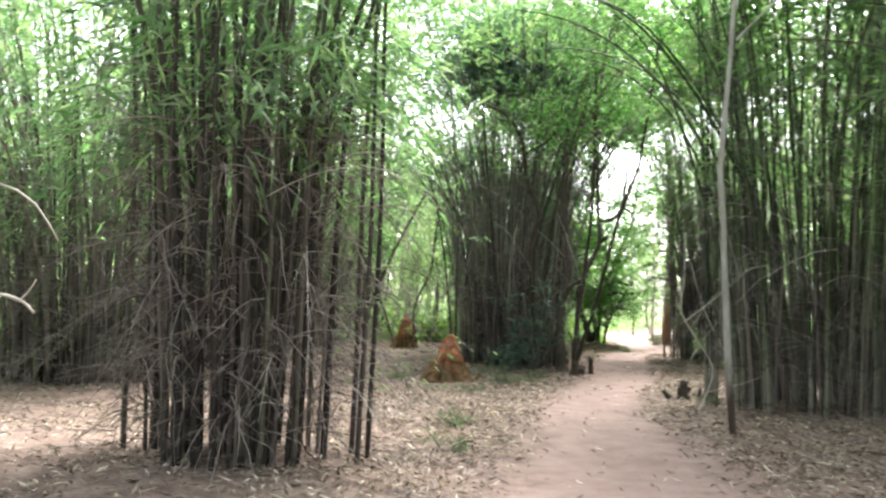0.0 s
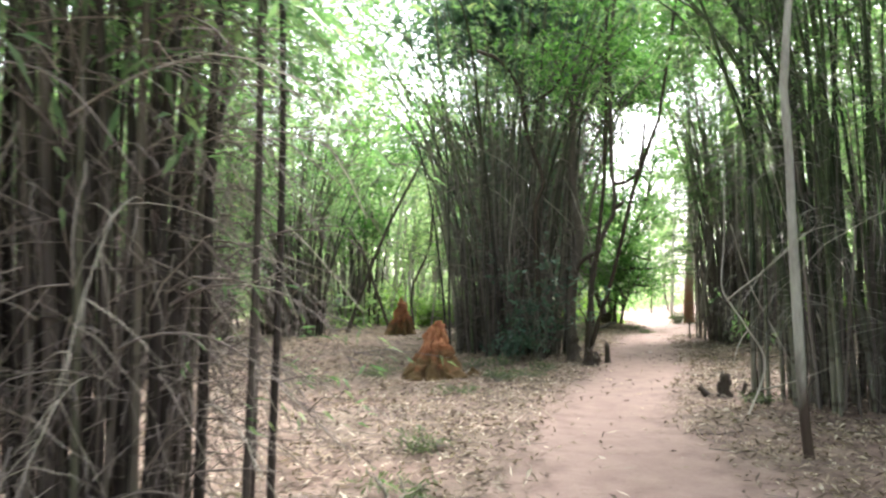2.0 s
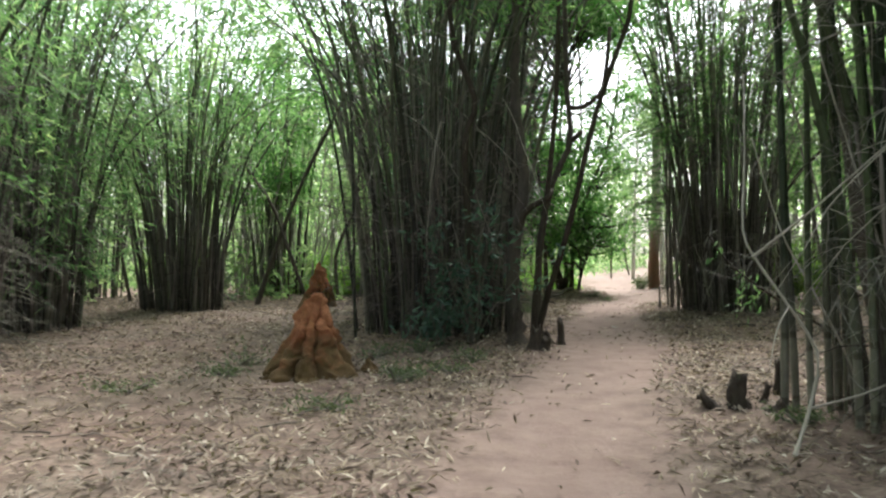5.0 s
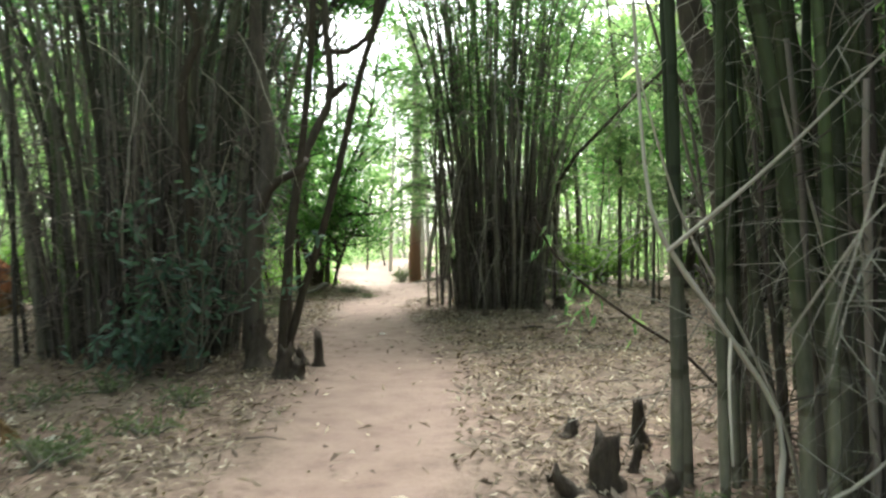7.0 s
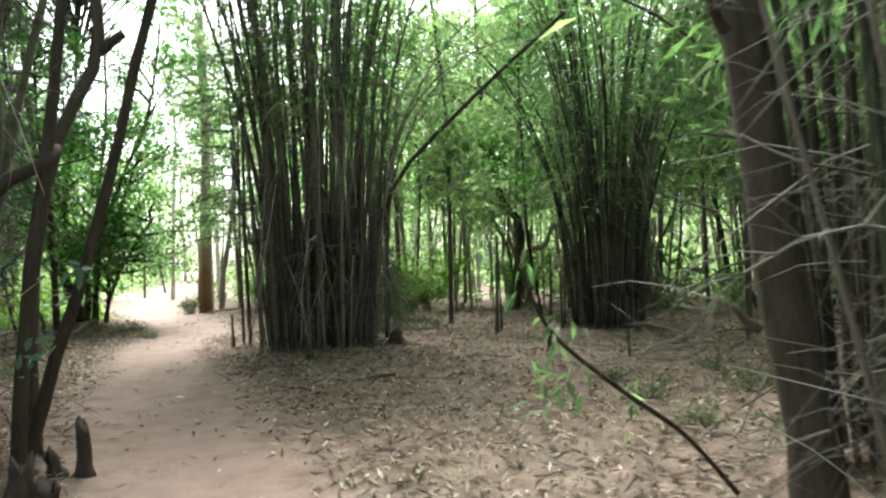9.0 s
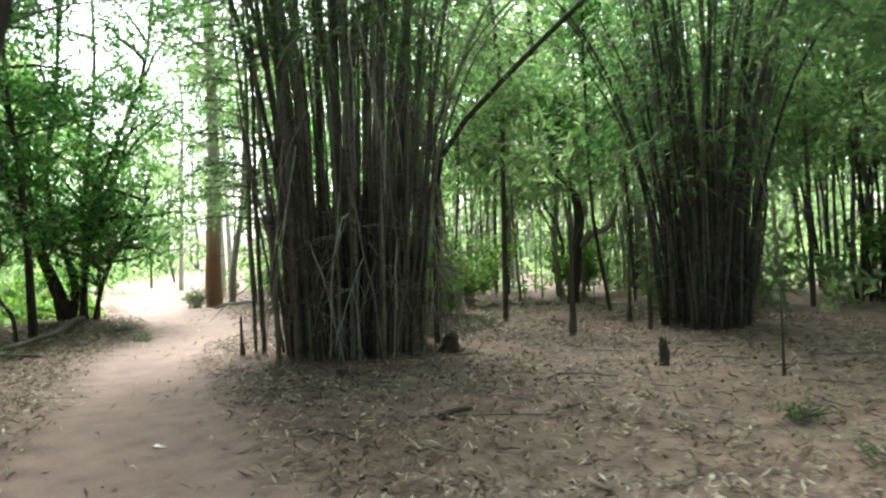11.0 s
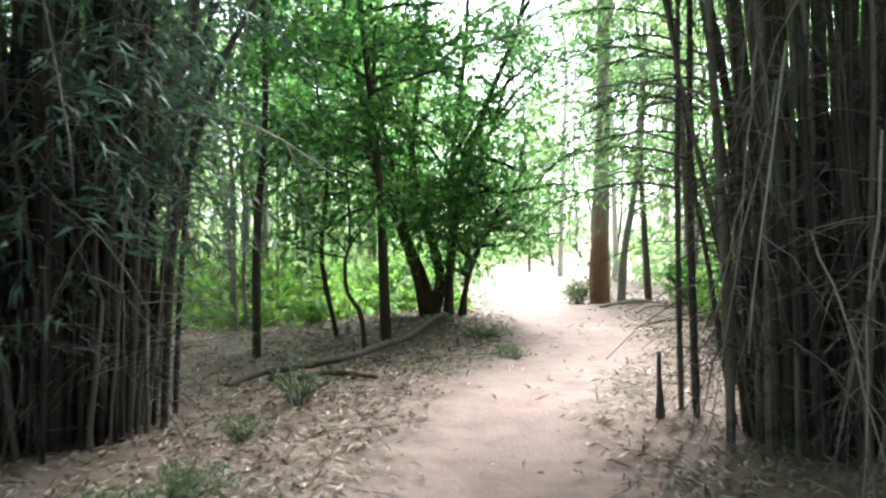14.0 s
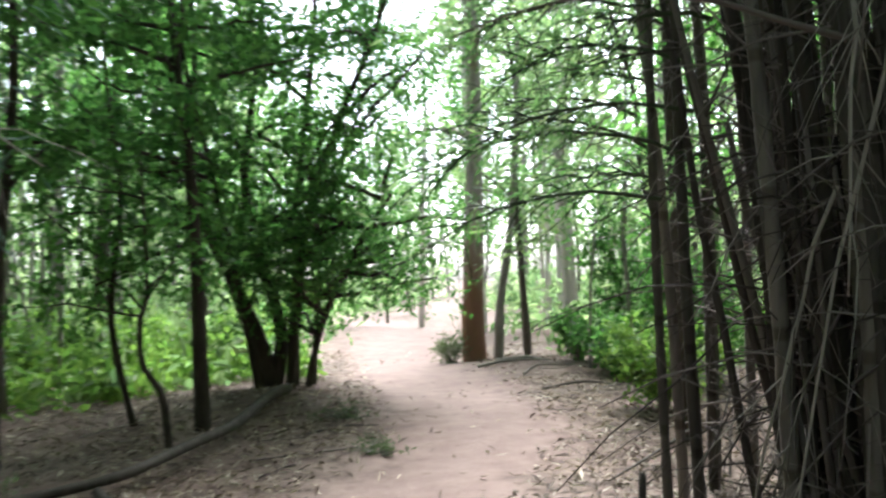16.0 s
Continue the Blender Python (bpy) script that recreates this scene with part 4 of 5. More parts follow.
leafy_tree((15.3, 42.7), [lined(9.5, 0.2, 0.3, 0.1, 10)], "tall slim whitish tree beyond the clearing", 45, BARK_WHITE, LEAF_FAR_HAZY, (0.16, 0.06), 7, 0.55, (1, 2), 12, 0.4, (0.2, 0.08))

pale_tree = leafy_tree((12.3, 41.6), [lined(10.0, 0.2, 0.3, 0.08, 14)], "tall slim pale tree beyond the clearing", 47, BARK_WHITE, LEAF_FAR_HAZY, (0.11, 0.05), 5, 0.75, (0.8, 1.6), 4, 0.4, (0.2, 0.08), "pale trees beyond the clearing")
for i, (x, y) in enumerate(((13.6, 44.5), (14.4, 40.4), (16.2, 45.6), (12.9, 48.5), (17.4, 41.8), (15.2, 50.0), (18.4, 50.5))):
    copy_thing(pale_tree, pose(x, y, float(ground_z(x, y)) - 0.04, 0, 0, i * 71))
# loose young trees of the middle distance
tree_x = leafy_tree((11.4, 29.5), [lined(8.0, 0.5, 0.2, 0.12, 11)], "young tree with a thin dark stem", 51, BARK_DARK, LEAF_TREE, (0.042, 0.018), 13, 0.33, (0.8, 1.8), 13, 0.36, (0.21, 0.075), "young trees")
tree_y = leafy_tree((13.4, 30.5), [lined(9.0, -0.4, 0.2, 0.12, 12)], "young tree with a thin dark stem", 52, BARK_BROWN, LEAF_FAR_HAZY, (0.055, 0.025), 14, 0.36, (0.9, 2.0), 13, 0.4, (0.22, 0.08), "young trees")
tree_z = leafy_tree((-1.0, 31.5), [lined(6.0, 0.9, 0.3, 0.1, 13)], "young leaning tree with foliage paled as haze", 53, BARK_BROWN, LEAF_FAR_HAZY, (0.06, 0.025), 8, 0.4, (0.8, 1.8), 14, 0.36, (0.18, 0.065), "young trees")
YOUNG = ((15.2, 32.5, 0), (17.8, 34.0, 1), (12.3, 33.0, 2), (20.5, 30, 2), (19, 37, 0), (16.5, 38.5, 1), (-0.2, 36.5, 1), (1.3, 34.2, 0), (-2.8, 33.0, 0), (-7.5, 32.0, 2), (-7.0, 38.0, 1), (2.3, 38.0, 2),
         (0.3, 42, 0), (5.8, 41.5, 1), (7.0, 46, 2), (-11, 32, 1), (22, 26.5, 0), (25, 29, 1), (24, 36, 2), (-4.5, 40, 0), (17, 22, 2), (15.5, 18.5, 1), (21, 16, 0), (3.2, 45.5, 1), (-12, 38, 2), (-1.8, 46, 1), (14, 46, 0), (18.5, 48, 1),
         (13.0, 27.6, 1), (15.6, 27.4, 0), (18.2, 31.8, 2), (18.6, 24.8, 1), (20.8, 27.6, 0), (22.6, 29.5, 2), (17.6, 33.2, 1), (18.9, 35.9, 0), (19.8, 33.6, 1), (21.5, 35.8, 2), (24.0, 32.5, 1), (16.8, 20.2, 0), (19.8, 21.5, 2), (13.6, 20.4, 1),
         (26.5, 25.5, 0), (23.8, 20.0, 1), (1.8, 31.4, 1), (0.2, 39.3, 2), (-3.6, 37.0, 1), (12.6, 52, 1), (8.6, 53, 0), (15, 57, 2), (17.4, 30.4, 1), (18.0, 28.9, 0))
for i, (x, y, which) in enumerate(YOUNG):
    copy_thing((tree_x, tree_y, tree_z)[which], pose(x, y, float(ground_z(x, y)) - 0.04, 0, 0, i * 53))


# ---- shrubs and low green ----
def shrub(place, r, h, n, label, seed, mat=LEAF_TREE, leaf=(0.14, 0.06), group=""):
    rng = np.random.default_rng(seed)
    at = np.array([*place, float(ground_z(*place))])
    top = root("shrub", at, label, "shrub", group)
    k = 9
    a, q = rng.uniform(0, 6.28, k), np.sqrt(rng.uniform(0, 1, k))
    w = unit(np.stack([np.cos(a) * r * q, np.sin(a) * r * q, rng.uniform(0.6, 1.0, k) * h], 1))
    ln = rng.uniform(0.7, 1.05, k) * math.hypot(r * 0.7, h)
    p = twig_paths(rng.normal(0, 0.05, (k, 3)) * (1, 1, 0), w, ln, rng, 6, 0.12)
    for q1 in p:
        v, f = tubes([q1], [np.linspace(0.014, 0.004, 6)], 4)
        part("branch", build_mesh("branch", v, f, TWIG_DARK), top)
    c = p[:, 2:].reshape(-1, 3)
    c = np.repeat(c, max(1, n // len(c) // 5), 0)
    c = c + rng.normal(0, 0.16, c.shape) * (r, r, h * 0.7)
    c[:, 2] = np.maximum(c[:, 2], 0.06)
    v, f = sprays(c, rng.normal(0, 1, c.shape) + (0, 0, 0.2), rng, 5, leaf[0], leaf[1], 0.8, True, leaf[0])
    v[:, 2] = np.maximum(v[:, 2], 0.01)
    part("foliage", build_mesh("foliage", v, f, mat, False), top)
    return top


shrub((2.25, 19.05), 0.75, 2.3, 650, "dull blue-green shrub before the bamboo", 61, LEAF_DULL, (0.15, 0.05))
shrub((1.7, 18.9), 0.5, 0.7, 500, "low blue-green shrub at the bamboo's foot", 62, LEAF_DULL, (0.13, 0.045))
shrub((11.6, 35.0), 0.45, 0.9, 700, "low fresh green bush by the clearing", 63)
shrub((11.6, 33.5), 0.8, 0.8, 1300, "low dark green bush at the litter's edge", 65)
shrub((13.0, 35.4), 1.3, 3.4, 4200, "tall loose green shrub beside the clearing", 66, LEAF_TREE, (0.15, 0.05))
shrub((12.6, 32.6), 1.1, 2.2, 2600, "loose green shrub behind the bamboo", 67, LEAF_TREE, (0.15, 0.05))
shrub((10.1, 37.1), 0.35, 0.45, 500, "grassy tuft at the foot of the stout trunk", 68, LEAF_WEED, (0.2, 0.02))
bush = shrub((11.2, 28.0), 0.9, 1.9, 2500, "loose light green shrub in the wood", 64, LEAF_LIME, (0.16, 0.06), "light green shrubs")
for i, (x, y, s) in enumerate(((12.6, 29.2, 0.8), (10.4, 30.6, 0.7), (14.6, 30.8, 1.0), (18.5, 31.5, 1.1), (4.2, 36.2, 0.75), (5.4, 37.2, 0.7), (2.9, 35.6, 0.8), (1.2, 36.6, 0.9), (3.6, 38.8, 0.9), (6.4, 38.6, 0.8), (-0.6, 34.6, 0.7), (-5.8, 31.0, 0.9),
                               (-8.2, 26.5, 0.9), (-7.8, 19.5, 0.9), (-9.2, 16.5, 1.0), (0.4, 33.2, 0.6), (21, 24, 1.1), (16.4, 26.6, 0.5), (13.5, 36.2, 0.5), (15.5, 35, 0.8), (-2.6, 37.5, 1.0), (7.4, 43, 1.0))):
    b = copy_thing(bush, pose(x, y, float(ground_z(x, y)), 0, 0, i * 67))
    b.scale = (s, s, s * 0.8)


for i, (x, y, r, h, n) in enumerate(((0.3, 10.1, 0.3, 0.16, 160), (0.1, 8.5, 0.35, 0.2, 220), (1.2, 15.6, 0.4, 0.14, 160), (0.6, 14.2, 0.4, 0.12, 140), (4.5, 27.6, 0.28, 0.5, 260), (4.1, 26.6, 0.3, 0.2, 160), (9.6, 19.6, 0.5, 0.2, 220), (8.8, 18.3, 0.4, 0.18, 180),
                                          (11.3, 26.4, 0.5, 0.3, 320), (10.5, 26.3, 0.35, 0.22, 200), (3.9, 25.1, 0.3, 0.15, 120), (-0.9, 17.4, 0.5, 0.2, 220), (-1.6, 15.4, 0.5, 0.16, 200), (10.4, 18.2, 0.4, 0.2, 160), (4.55, 13.3, 0.25, 0.12, 100), (12.3, 27.2, 0.45, 0.35, 300),
                                          (0.85, 17.84, 0.4, 0.15, 160), (1.28, 15.90, 0.35, 0.12, 140), (1.77, 16.38, 0.4, 0.14, 160), (2.16, 17.31, 0.4, 0.18, 180), (1.43, 18.16, 0.35, 0.15, 140), (11.08, 19.27, 0.6, 0.25, 300), (9.74, 17.75, 0.5, 0.2, 240), (8.05, 17.17, 0.45, 0.2, 200), (8.57, 16.68, 0.4, 0.2, 180), (3.54, 24.81, 0.3, 0.1, 140), (3.15, 24.41, 0.35, 0.12, 160), (3.93, 25.31, 0.3, 0.1, 120), (4.44, 27.87, 0.3, 0.3, 200), (-0.87, 16.31, 0.35, 0.12, 160), (0.25, 17.96, 0.2, 0.1, 80), (7.10, 31.81, 0.5, 0.18, 260), (6.97, 30.14, 0.3, 0.1, 120))):
    shrub((x, y), r, h, n, "small green weed in the leaf litter", 90 + i, LEAF_WEED, (0.07, 0.016), "weeds")


# ---- far woods ----
def far_woods():
    rng = np.random.default_rng(77)
    top = root("far_woods", (0, 0, 0), "distant woods with thin trunks, leaf colour paled as haze", "woods", kind="stuff")
    n = 1000
    x, y = rng.uniform(-60, 75, n), rng.uniform(-40, 95, n)
    clear = (x > -13) & (x < 24) & (y > -8) & (y < 47)
    way = np.abs(x - np.interp(y, PATH_LINE[:, 1], PATH_LINE[:, 0])) < np.where(y > 40, 3.5, 3)
    keep = ~clear & ~way
    x, y = x[keep], y[keep]
    n = len(x)
    h = rng.uniform(8, 18, n)
    k = 6
    s = np.linspace(0, 1, k)
    p = np.stack([x[:, None] + rng.normal(0, 0.5, (n, 1)) * s + rng.normal(0, 0.08, (n, k)), y[:, None] + rng.normal(0, 0.5, (n, 1)) * s, h[:, None] * s - 0.05 * (s == 0)], -1)
    v, f = tubes(p, np.linspace(1, 0.4, k)[None] * rng.uniform(0.06, 0.16, (n, 1)), 5)
    part("trunks", build_mesh("trunks", v, f, BARK_GREY), top, kind="stuff")
    per = 34
    c = np.repeat(np.stack([x, y, h], 1), per, 0)
    c[:, 2] *= rng.uniform(0.03, 1.1, len(c))
    c += rng.normal(0, 1.1, c.shape) * (1, 1, 0.3)
    c[:, 2] = np.maximum(c[:, 2], 0.25)
    # leaf colour paled to stand in for the distance haze
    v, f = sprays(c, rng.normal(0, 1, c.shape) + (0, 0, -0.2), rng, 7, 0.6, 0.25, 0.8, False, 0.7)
    part("foliage", build_mesh("foliage", v, f, LEAF_FAR_HAZY, False), top, kind="stuff")


far_woods()


def undergrowth():
    """Low green brush, paled as haze, between the trees, away from the path and the open litter."""
    rng = np.random.default_rng(78)
    n = 6500
    x, y = rng.uniform(-45, 55, n), rng.uniform(-20, 80, n)
    open_floor = (x > -7.5 + 0.0 * y) & (x < 9 + 0.45 * np.clip(y - 8, 0, 20)) & (y > -4) & (y < 31 + 0.0 * x)
    open_floor |= (x > 2.5) & (x < 17) & (y < 33.5) & (y > 0)
    open_floor |= (x > 6.2) & (x < 12) & (y > 30) & (y < 40)
    way = np.abs(x - np.interp(y, PATH_LINE[:, 1], PATH_LINE[:, 0])) < np.where(y > 36, 2.2, 2.0)
    k = ~open_floor & ~way
    x, y = x[k], y[k]
    n = len(x)
    h = rng.uniform(0.3, 2.2, n) * np.where(y > 33, 1.0, 0.9)
    c = np.repeat(np.stack([x, y, h], 1), 5, 0)
    c[:, 2] *= rng.uniform(0.1, 1, len(c))
    c += rng.normal(0, 0.35, c.shape) * (1, 1, 0.2)
    c[:, 2] = np.maximum(c[:, 2], 0.08)
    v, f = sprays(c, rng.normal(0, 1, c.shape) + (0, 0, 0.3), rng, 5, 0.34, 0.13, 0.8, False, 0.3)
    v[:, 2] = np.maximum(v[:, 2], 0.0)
    tagged(new("undergrowth", build_mesh("undergrowth", v, f, LEAF_FAR_HAZY, False)), "low green brush between the trees, paled as haze", "undergrowth", kind="stuff")


undergrowth()


def herbs():
    """Dense low greenery under the trees by the bend."""
    rng = np.random.default_rng(80)
    n = 1500
    x, y = rng.uniform(-4, 7.2, n), rng.uniform(33.2, 42, n)
    k = (np.abs(x - np.interp(y, PATH_LINE[:, 1], PATH_LINE[:, 0])) > 1.8) & (y > 33.2 + 0.25 * np.abs(x - 3)) & (((x - 6.5) / 1.7) ** 2 + ((y - 33.6) / 1.7) ** 2 > 1)
    x, y = x[k], y[k]
    c = np.repeat(np.stack([x, y, ground_z(x, y)], 1), 4, 0)
    c += np.abs(rng.normal(0, 1, c.shape)) * (0, 0, 0.28) + rng.normal(0, 0.16, c.shape) * (1, 1, 0)
    v, f = sprays(c, rng.normal(0, 1, c.shape) * (1, 1, 0.6) + (0, 0, 0.5), rng, 5, 0.2, 0.07, 0.8, True, 0.12)
    v[:, 2] = np.maximum(v[:, 2], ground_z(v[:, 0], v[:, 1]) + 0.01)
    tagged(new("herb_layer", build_mesh("herb_layer", v, f, LEAF_LIME, False)), "dense low bright green plants under the trees", "undergrowth", kind="stuff")


herbs()


def stem_thicket():
    """Thin pale stems and loose foliage behind the open litter."""
    rng = np.random.default_rng(79)
    n = 820
    x, y = rng.uniform(-14, 30, n), rng.uniform(20, 50, n)
    wall = (y > 27.5 + 0.3 * np.abs(x - 14)) & (x > 10.5) & (np.abs(x - np.interp(y, PATH_LINE[:, 1], PATH_LINE[:, 0])) > 2.0)
    wall &= ~((x < 17) & (y > 34.5))
    wall |= (y > 31) & (x < 4.5)
    wall |= (x < -8)
    x, y = x[wall], y[wall]
    n, k = len(x), 7
    h, s = rng.uniform(4, 10, n), np.linspace(0, 1, 7)
    lean = rng.normal(0, 0.7, (n, 2))
    p = np.stack([x[:, None] + lean[:, :1] * s ** 1.5 + rng.normal(0, 0.05, (n, k)), y[:, None] + lean[:, 1:] * s ** 1.5, h[:, None] * s - 0.05 * (s == 0)], -1)
    top = root("stem_thicket", (0, 0, 0), "thicket of thin pale stems behind the litter", "thicket", kind="stuff")
    v, f = tubes(p, np.linspace(1, 0.4, k)[None] * rng.uniform(0.018, 0.05, (n, 1)), 5)
    part("stems", build_mesh("stems", v, f, BARK_GREY), top, kind="stuff")
    c = p[rng.integers(0, n, 5200), rng.integers(1, k, 5200)] + rng.normal(0, 0.5, (5200, 3)) * (1, 1, 0.8)
    c[:, 2] = np.maximum(c[:, 2], 0.15)
    # loose foliage in the same haze-paled leaf colour
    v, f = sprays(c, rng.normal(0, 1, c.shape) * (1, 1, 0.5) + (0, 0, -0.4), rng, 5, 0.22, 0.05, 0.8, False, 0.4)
    part("foliage", build_mesh("foliage", v, f, LEAF_FAR_HAZY, False), top, kind="stuff")


stem_thicket()


# ---- termite mounds ----
def termite_mound(place, r, h, seed, label, peaks):
    """A fluted clay cone with buttresses and a broken top."""
    rng = np.random.default_rng(seed)
    at = (*place, float(ground_z(*place)) - 0.03)
    na, nz = 110, 46
    ph = rng.uniform(0, 6.28, 4)
    v = []
    for iz in range(nz + 1):
        u = iz / nz
        for ia in range(na):
            a = ia / na * 2 * math.pi
            flute = abs(math.sin(4.5 * a + ph[0] + 0.9 * math.sin(2 * a + ph[1]) + 0.5 * u)) ** 0.6
            prof = (0.27 + 0.60 * (1 - u) ** 1.15 + 0.14 * (1 - u) ** 4) * (1 - u ** 9) ** 0.5
            rr = r * prof * (0.62 + 0.50 * flute * (1 - 0.35 * u) + 0.07 * math.sin(3 * a + ph[2]))
            top_z = h * (0.86 + sum(b * math.exp(-((math.cos(a - c) - 1) / 0.25) ** 2) for c, b in peaks))
            z = top_z * u
            q = Vector((rr * math.cos(a), rr * math.sin(a), z))
            q += 0.14 * r * Vector(noise.noise_vector(q * 5.0)) + 0.03 * Vector(noise.noise_vector(q * 15))
            v.append((q.x + 0.06 * h * u, q.y, max(q.z, 0.0) if iz else -0.03))
    f = [(z * na + a, z * na + (a + 1) % na, (z + 1) * na + (a + 1) % na, (z + 1) * na + a) for z in range(nz) for a in range(na)]
    ob = new("termite_mound", build_mesh("termite_mound", v, f, MOUND))
    ob.location = at
    return tagged(ob, label, "termite mound", "termite mounds")


termite_mound((0.17, 16.35), 0.56, 1.0, 5, "red clay termite mound with fluted sides, darker towards the foot", ((3.6, 0.12), (1.0, 0.08), (5.2, -0.12)))
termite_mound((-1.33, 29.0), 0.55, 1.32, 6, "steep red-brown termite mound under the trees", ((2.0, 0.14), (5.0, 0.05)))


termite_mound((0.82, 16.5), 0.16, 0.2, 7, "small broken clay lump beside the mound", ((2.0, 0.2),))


# ---- litter ----
def build_litter():
    rng = np.random.default_rng(88)
    n = 190000
    x, y = rng.uniform(-9, 17, n), rng.uniform(0.5, 40, n)
    extra_y = rng.uniform(2, 34, 60000)
    x = np.concatenate([x, np.interp(extra_y, PATH_LINE[:, 1], PATH_LINE[:, 0]) + rng.normal(0, 2.6, 60000)])
    y = np.concatenate([y, extra_y])
    n = len(x)
    near = path_near(x, y)
    patch = np.sin(x * 1.7 + 2 * np.sin(y * 0.9)) * np.sin(y * 1.9 + 1.5 * np.sin(x * 1.1)) * 0.5 + 0.5
    keep = rng.uniform(0, 1, n) < np.clip((near - 0.75) * 0.95, 0.022, 0.35 + 0.65 * patch)
    x, y = x[keep], y[keep]
    n = len(x)
    a, up = rng.uniform(0, 6.283, n), rng.normal(0, 0.35, n)
    way = np.stack([np.cos(a) * np.cos(up), np.sin(a) * np.cos(up), np.sin(up)], 1)
    side = unit(np.cross(way, np.array([0, 0, 1.0])) + rng.normal(0, 0.25, (n, 3)))
    L, W = rng.uniform(0.05, 0.12, (n, 1)) * rng.uniform(0.8, 1.6, (n, 1)), rng.uniform(0.012, 0.038, (n, 1))
    c = np.stack([x, y, ground_z(x, y) + rng.uniform(0.008, 0.045, n)], 1)
    curl = np.array([0, 0, 1.0]) * W * rng.uniform(-0.4, 0.8, (n, 1))
    v = np.stack([c - way * L * 0.5, c + side * W * 0.5 + curl, c + way * L * 0.5, c - side * W * 0.5 + curl], 1).reshape(-1, 3)
    v[:, 2] = np.maximum(v[:, 2], ground_z(v[:, 0], v[:, 1]) + 0.003)
    tagged(new("leaf_litter", build_mesh("leaf_litter", v, np.arange(n * 4).reshape(-1, 4), LITTER, False)), "dry pale and brown fallen bamboo leaves", "leaf litter", kind="stuff")
    # broken twigs among the leaves
    n = 1500
    x, y = rng.uniform(-8, 16, n), rng.uniform(1, 38, n)
    k = path_near(x, y) > 1.1
    x, y = x[k], y[k]
    n = len(x)
    a = rng.uniform(0, 6.283, n)
    o = np.stack([x, y, np.zeros(n)], 1)
    p = twig_paths(o, np.stack([np.cos(a), np.sin(a), np.zeros(n)], 1), rng.uniform(0.15, 0.7, n), rng, 5, 0.0, 0.1)
    p[:, :, 2] = ground_z(p[:, :, 0], p[:, :, 1]) + 0.008 + np.abs(rng.normal(0, 0.012, p.shape[:2]))
    v, f = tubes(p, rng.uniform(0.003, 0.009, (n, 1)) * np.linspace(1, 0.6, 5)[None], 4)
    tagged(new("fallen_twigs", build_mesh("fallen_twigs", v, f, TWIG_BROWN)), "broken dry twigs scattered over the litter", "twigs", kind="stuff")


build_litter()


# ---- fallen wood, stumps, posts ----
def on_ground(pts, lift):
    return [(x, y, float(ground_z(x, y)) + lift + dz) for x, y, dz in pts]


log = root("fallen_branch", (3.75, 28.4, float(ground_z(3.75, 28.4))), "long crooked fallen branch lying in the litter", "branch")
at_g = log.location[:]
woody("stem", on_ground([(3.72, 28.5, 0), (4.0, 29.1, 0.03), (4.42, 29.3, 0.06), (4.93, 29.5, 0.1), (5.38, 30.4, 0.14), (5.84, 31.3, 0.12), (6.3, 32.6, 0.12), (6.6, 33.3, 0.06)], 0.045), 0.028, 0.065, BARK_BROWN, log, at_g, 26, 8)
woody("side_branch", on_ground([(4.1, 29.0, 0.0), (4.45, 28.95, 0), (4.8, 28.98, 0.04), (5.25, 28.7, 0)], 0.035), 0.04, 0.022, BARK_BROWN, log, at_g, 12, 7)
woody("side_branch", on_ground([(4.75, 29.35, 0.03), (4.85, 29.1, 0.0), (5.0, 28.8, 0.0)], 0.035), 0.045, 0.028, BARK_BROWN, log, at_g, 8, 7)


def stump(x, y, h, r, tilt, label, seed, name="stump", mat=STUMP_WOOD):
    rng = np.random.default_rng(seed)
    at = (x, y, float(ground_z(x, y)) - 0.03)
    k = 6
    s = np.linspace(0, 1, k)
    p = np.stack([tilt[0] * s * h + rng.normal(0, 0.04 * r, k), tilt[1] * s * h + rng.normal(0, 0.04 * r, k), h * s], 1)
    rad = r * (1 + 0.7 * np.exp(-s * 6)) * (1 + rng.normal(0, 0.1, k)) * (1 - 0.25 * s)
    v, f = tubes([p], [rad], 9)
    v = v + rng.normal(0, (0.16 if name == "stump" else 0.08) * r, v.shape) * (1, 1, 0.5)
    torn = rng.uniform(-0.7, 1.0, 9) * r * min(1.0, h / (3 * r))
    v[-18:-9, 2] += torn
    v[-9:, 2] += torn.min() - 0.3 * r
    ob = new(name, build_mesh(name, v, f, mat))
    ob.location = at
    return tagged(ob, label, name.replace("_", " "), "stumps" if name == "stump" else "")


stump(3.66, 19.25, 0.42, 0.055, (-0.05, 0.0), "short dark broken stump beside the path", 1)
stump(3.12, 18.42, 0.34, 0.09, (0.05, 0), "dark knotted stump at the tree's foot", 2)
stump(3.24, 18.34, 0.2, 0.08, (0.2, 0), "low dark knotted stump", 3)
stump(2.92, 18.95, 0.5, 0.13, (0.05, 0.2), "thick dark root stump against the tree", 4)
stump(3.5, 19.35, 0.2, 0.06, (-0.4, 0), "low dark stub of a root", 5)
stump(4.25, 13.95, 0.3, 0.085, (0.06, 0), "dark rotten stump in the litter", 6)
stump(4.06, 13.9, 0.16, 0.05, (-0.9, 0.2), "low dark stub beside the rotten stump", 7)
stump(4.6, 14.2, 0.2, 0.03, (0.3, 0), "thin dark broken stump", 8)
stump(5.02, 14.75, 0.36, 0.045, (-0.05, 0), "short broken bamboo stump", 9)
stump(4.5, 13.75, 0.12, 0.06, (0.7, 0), "low dark stub in the litter", 10)
stump(10.9, 22.06, 0.32, 0.06, (0, 0), "dark stump in the far litter", 11)
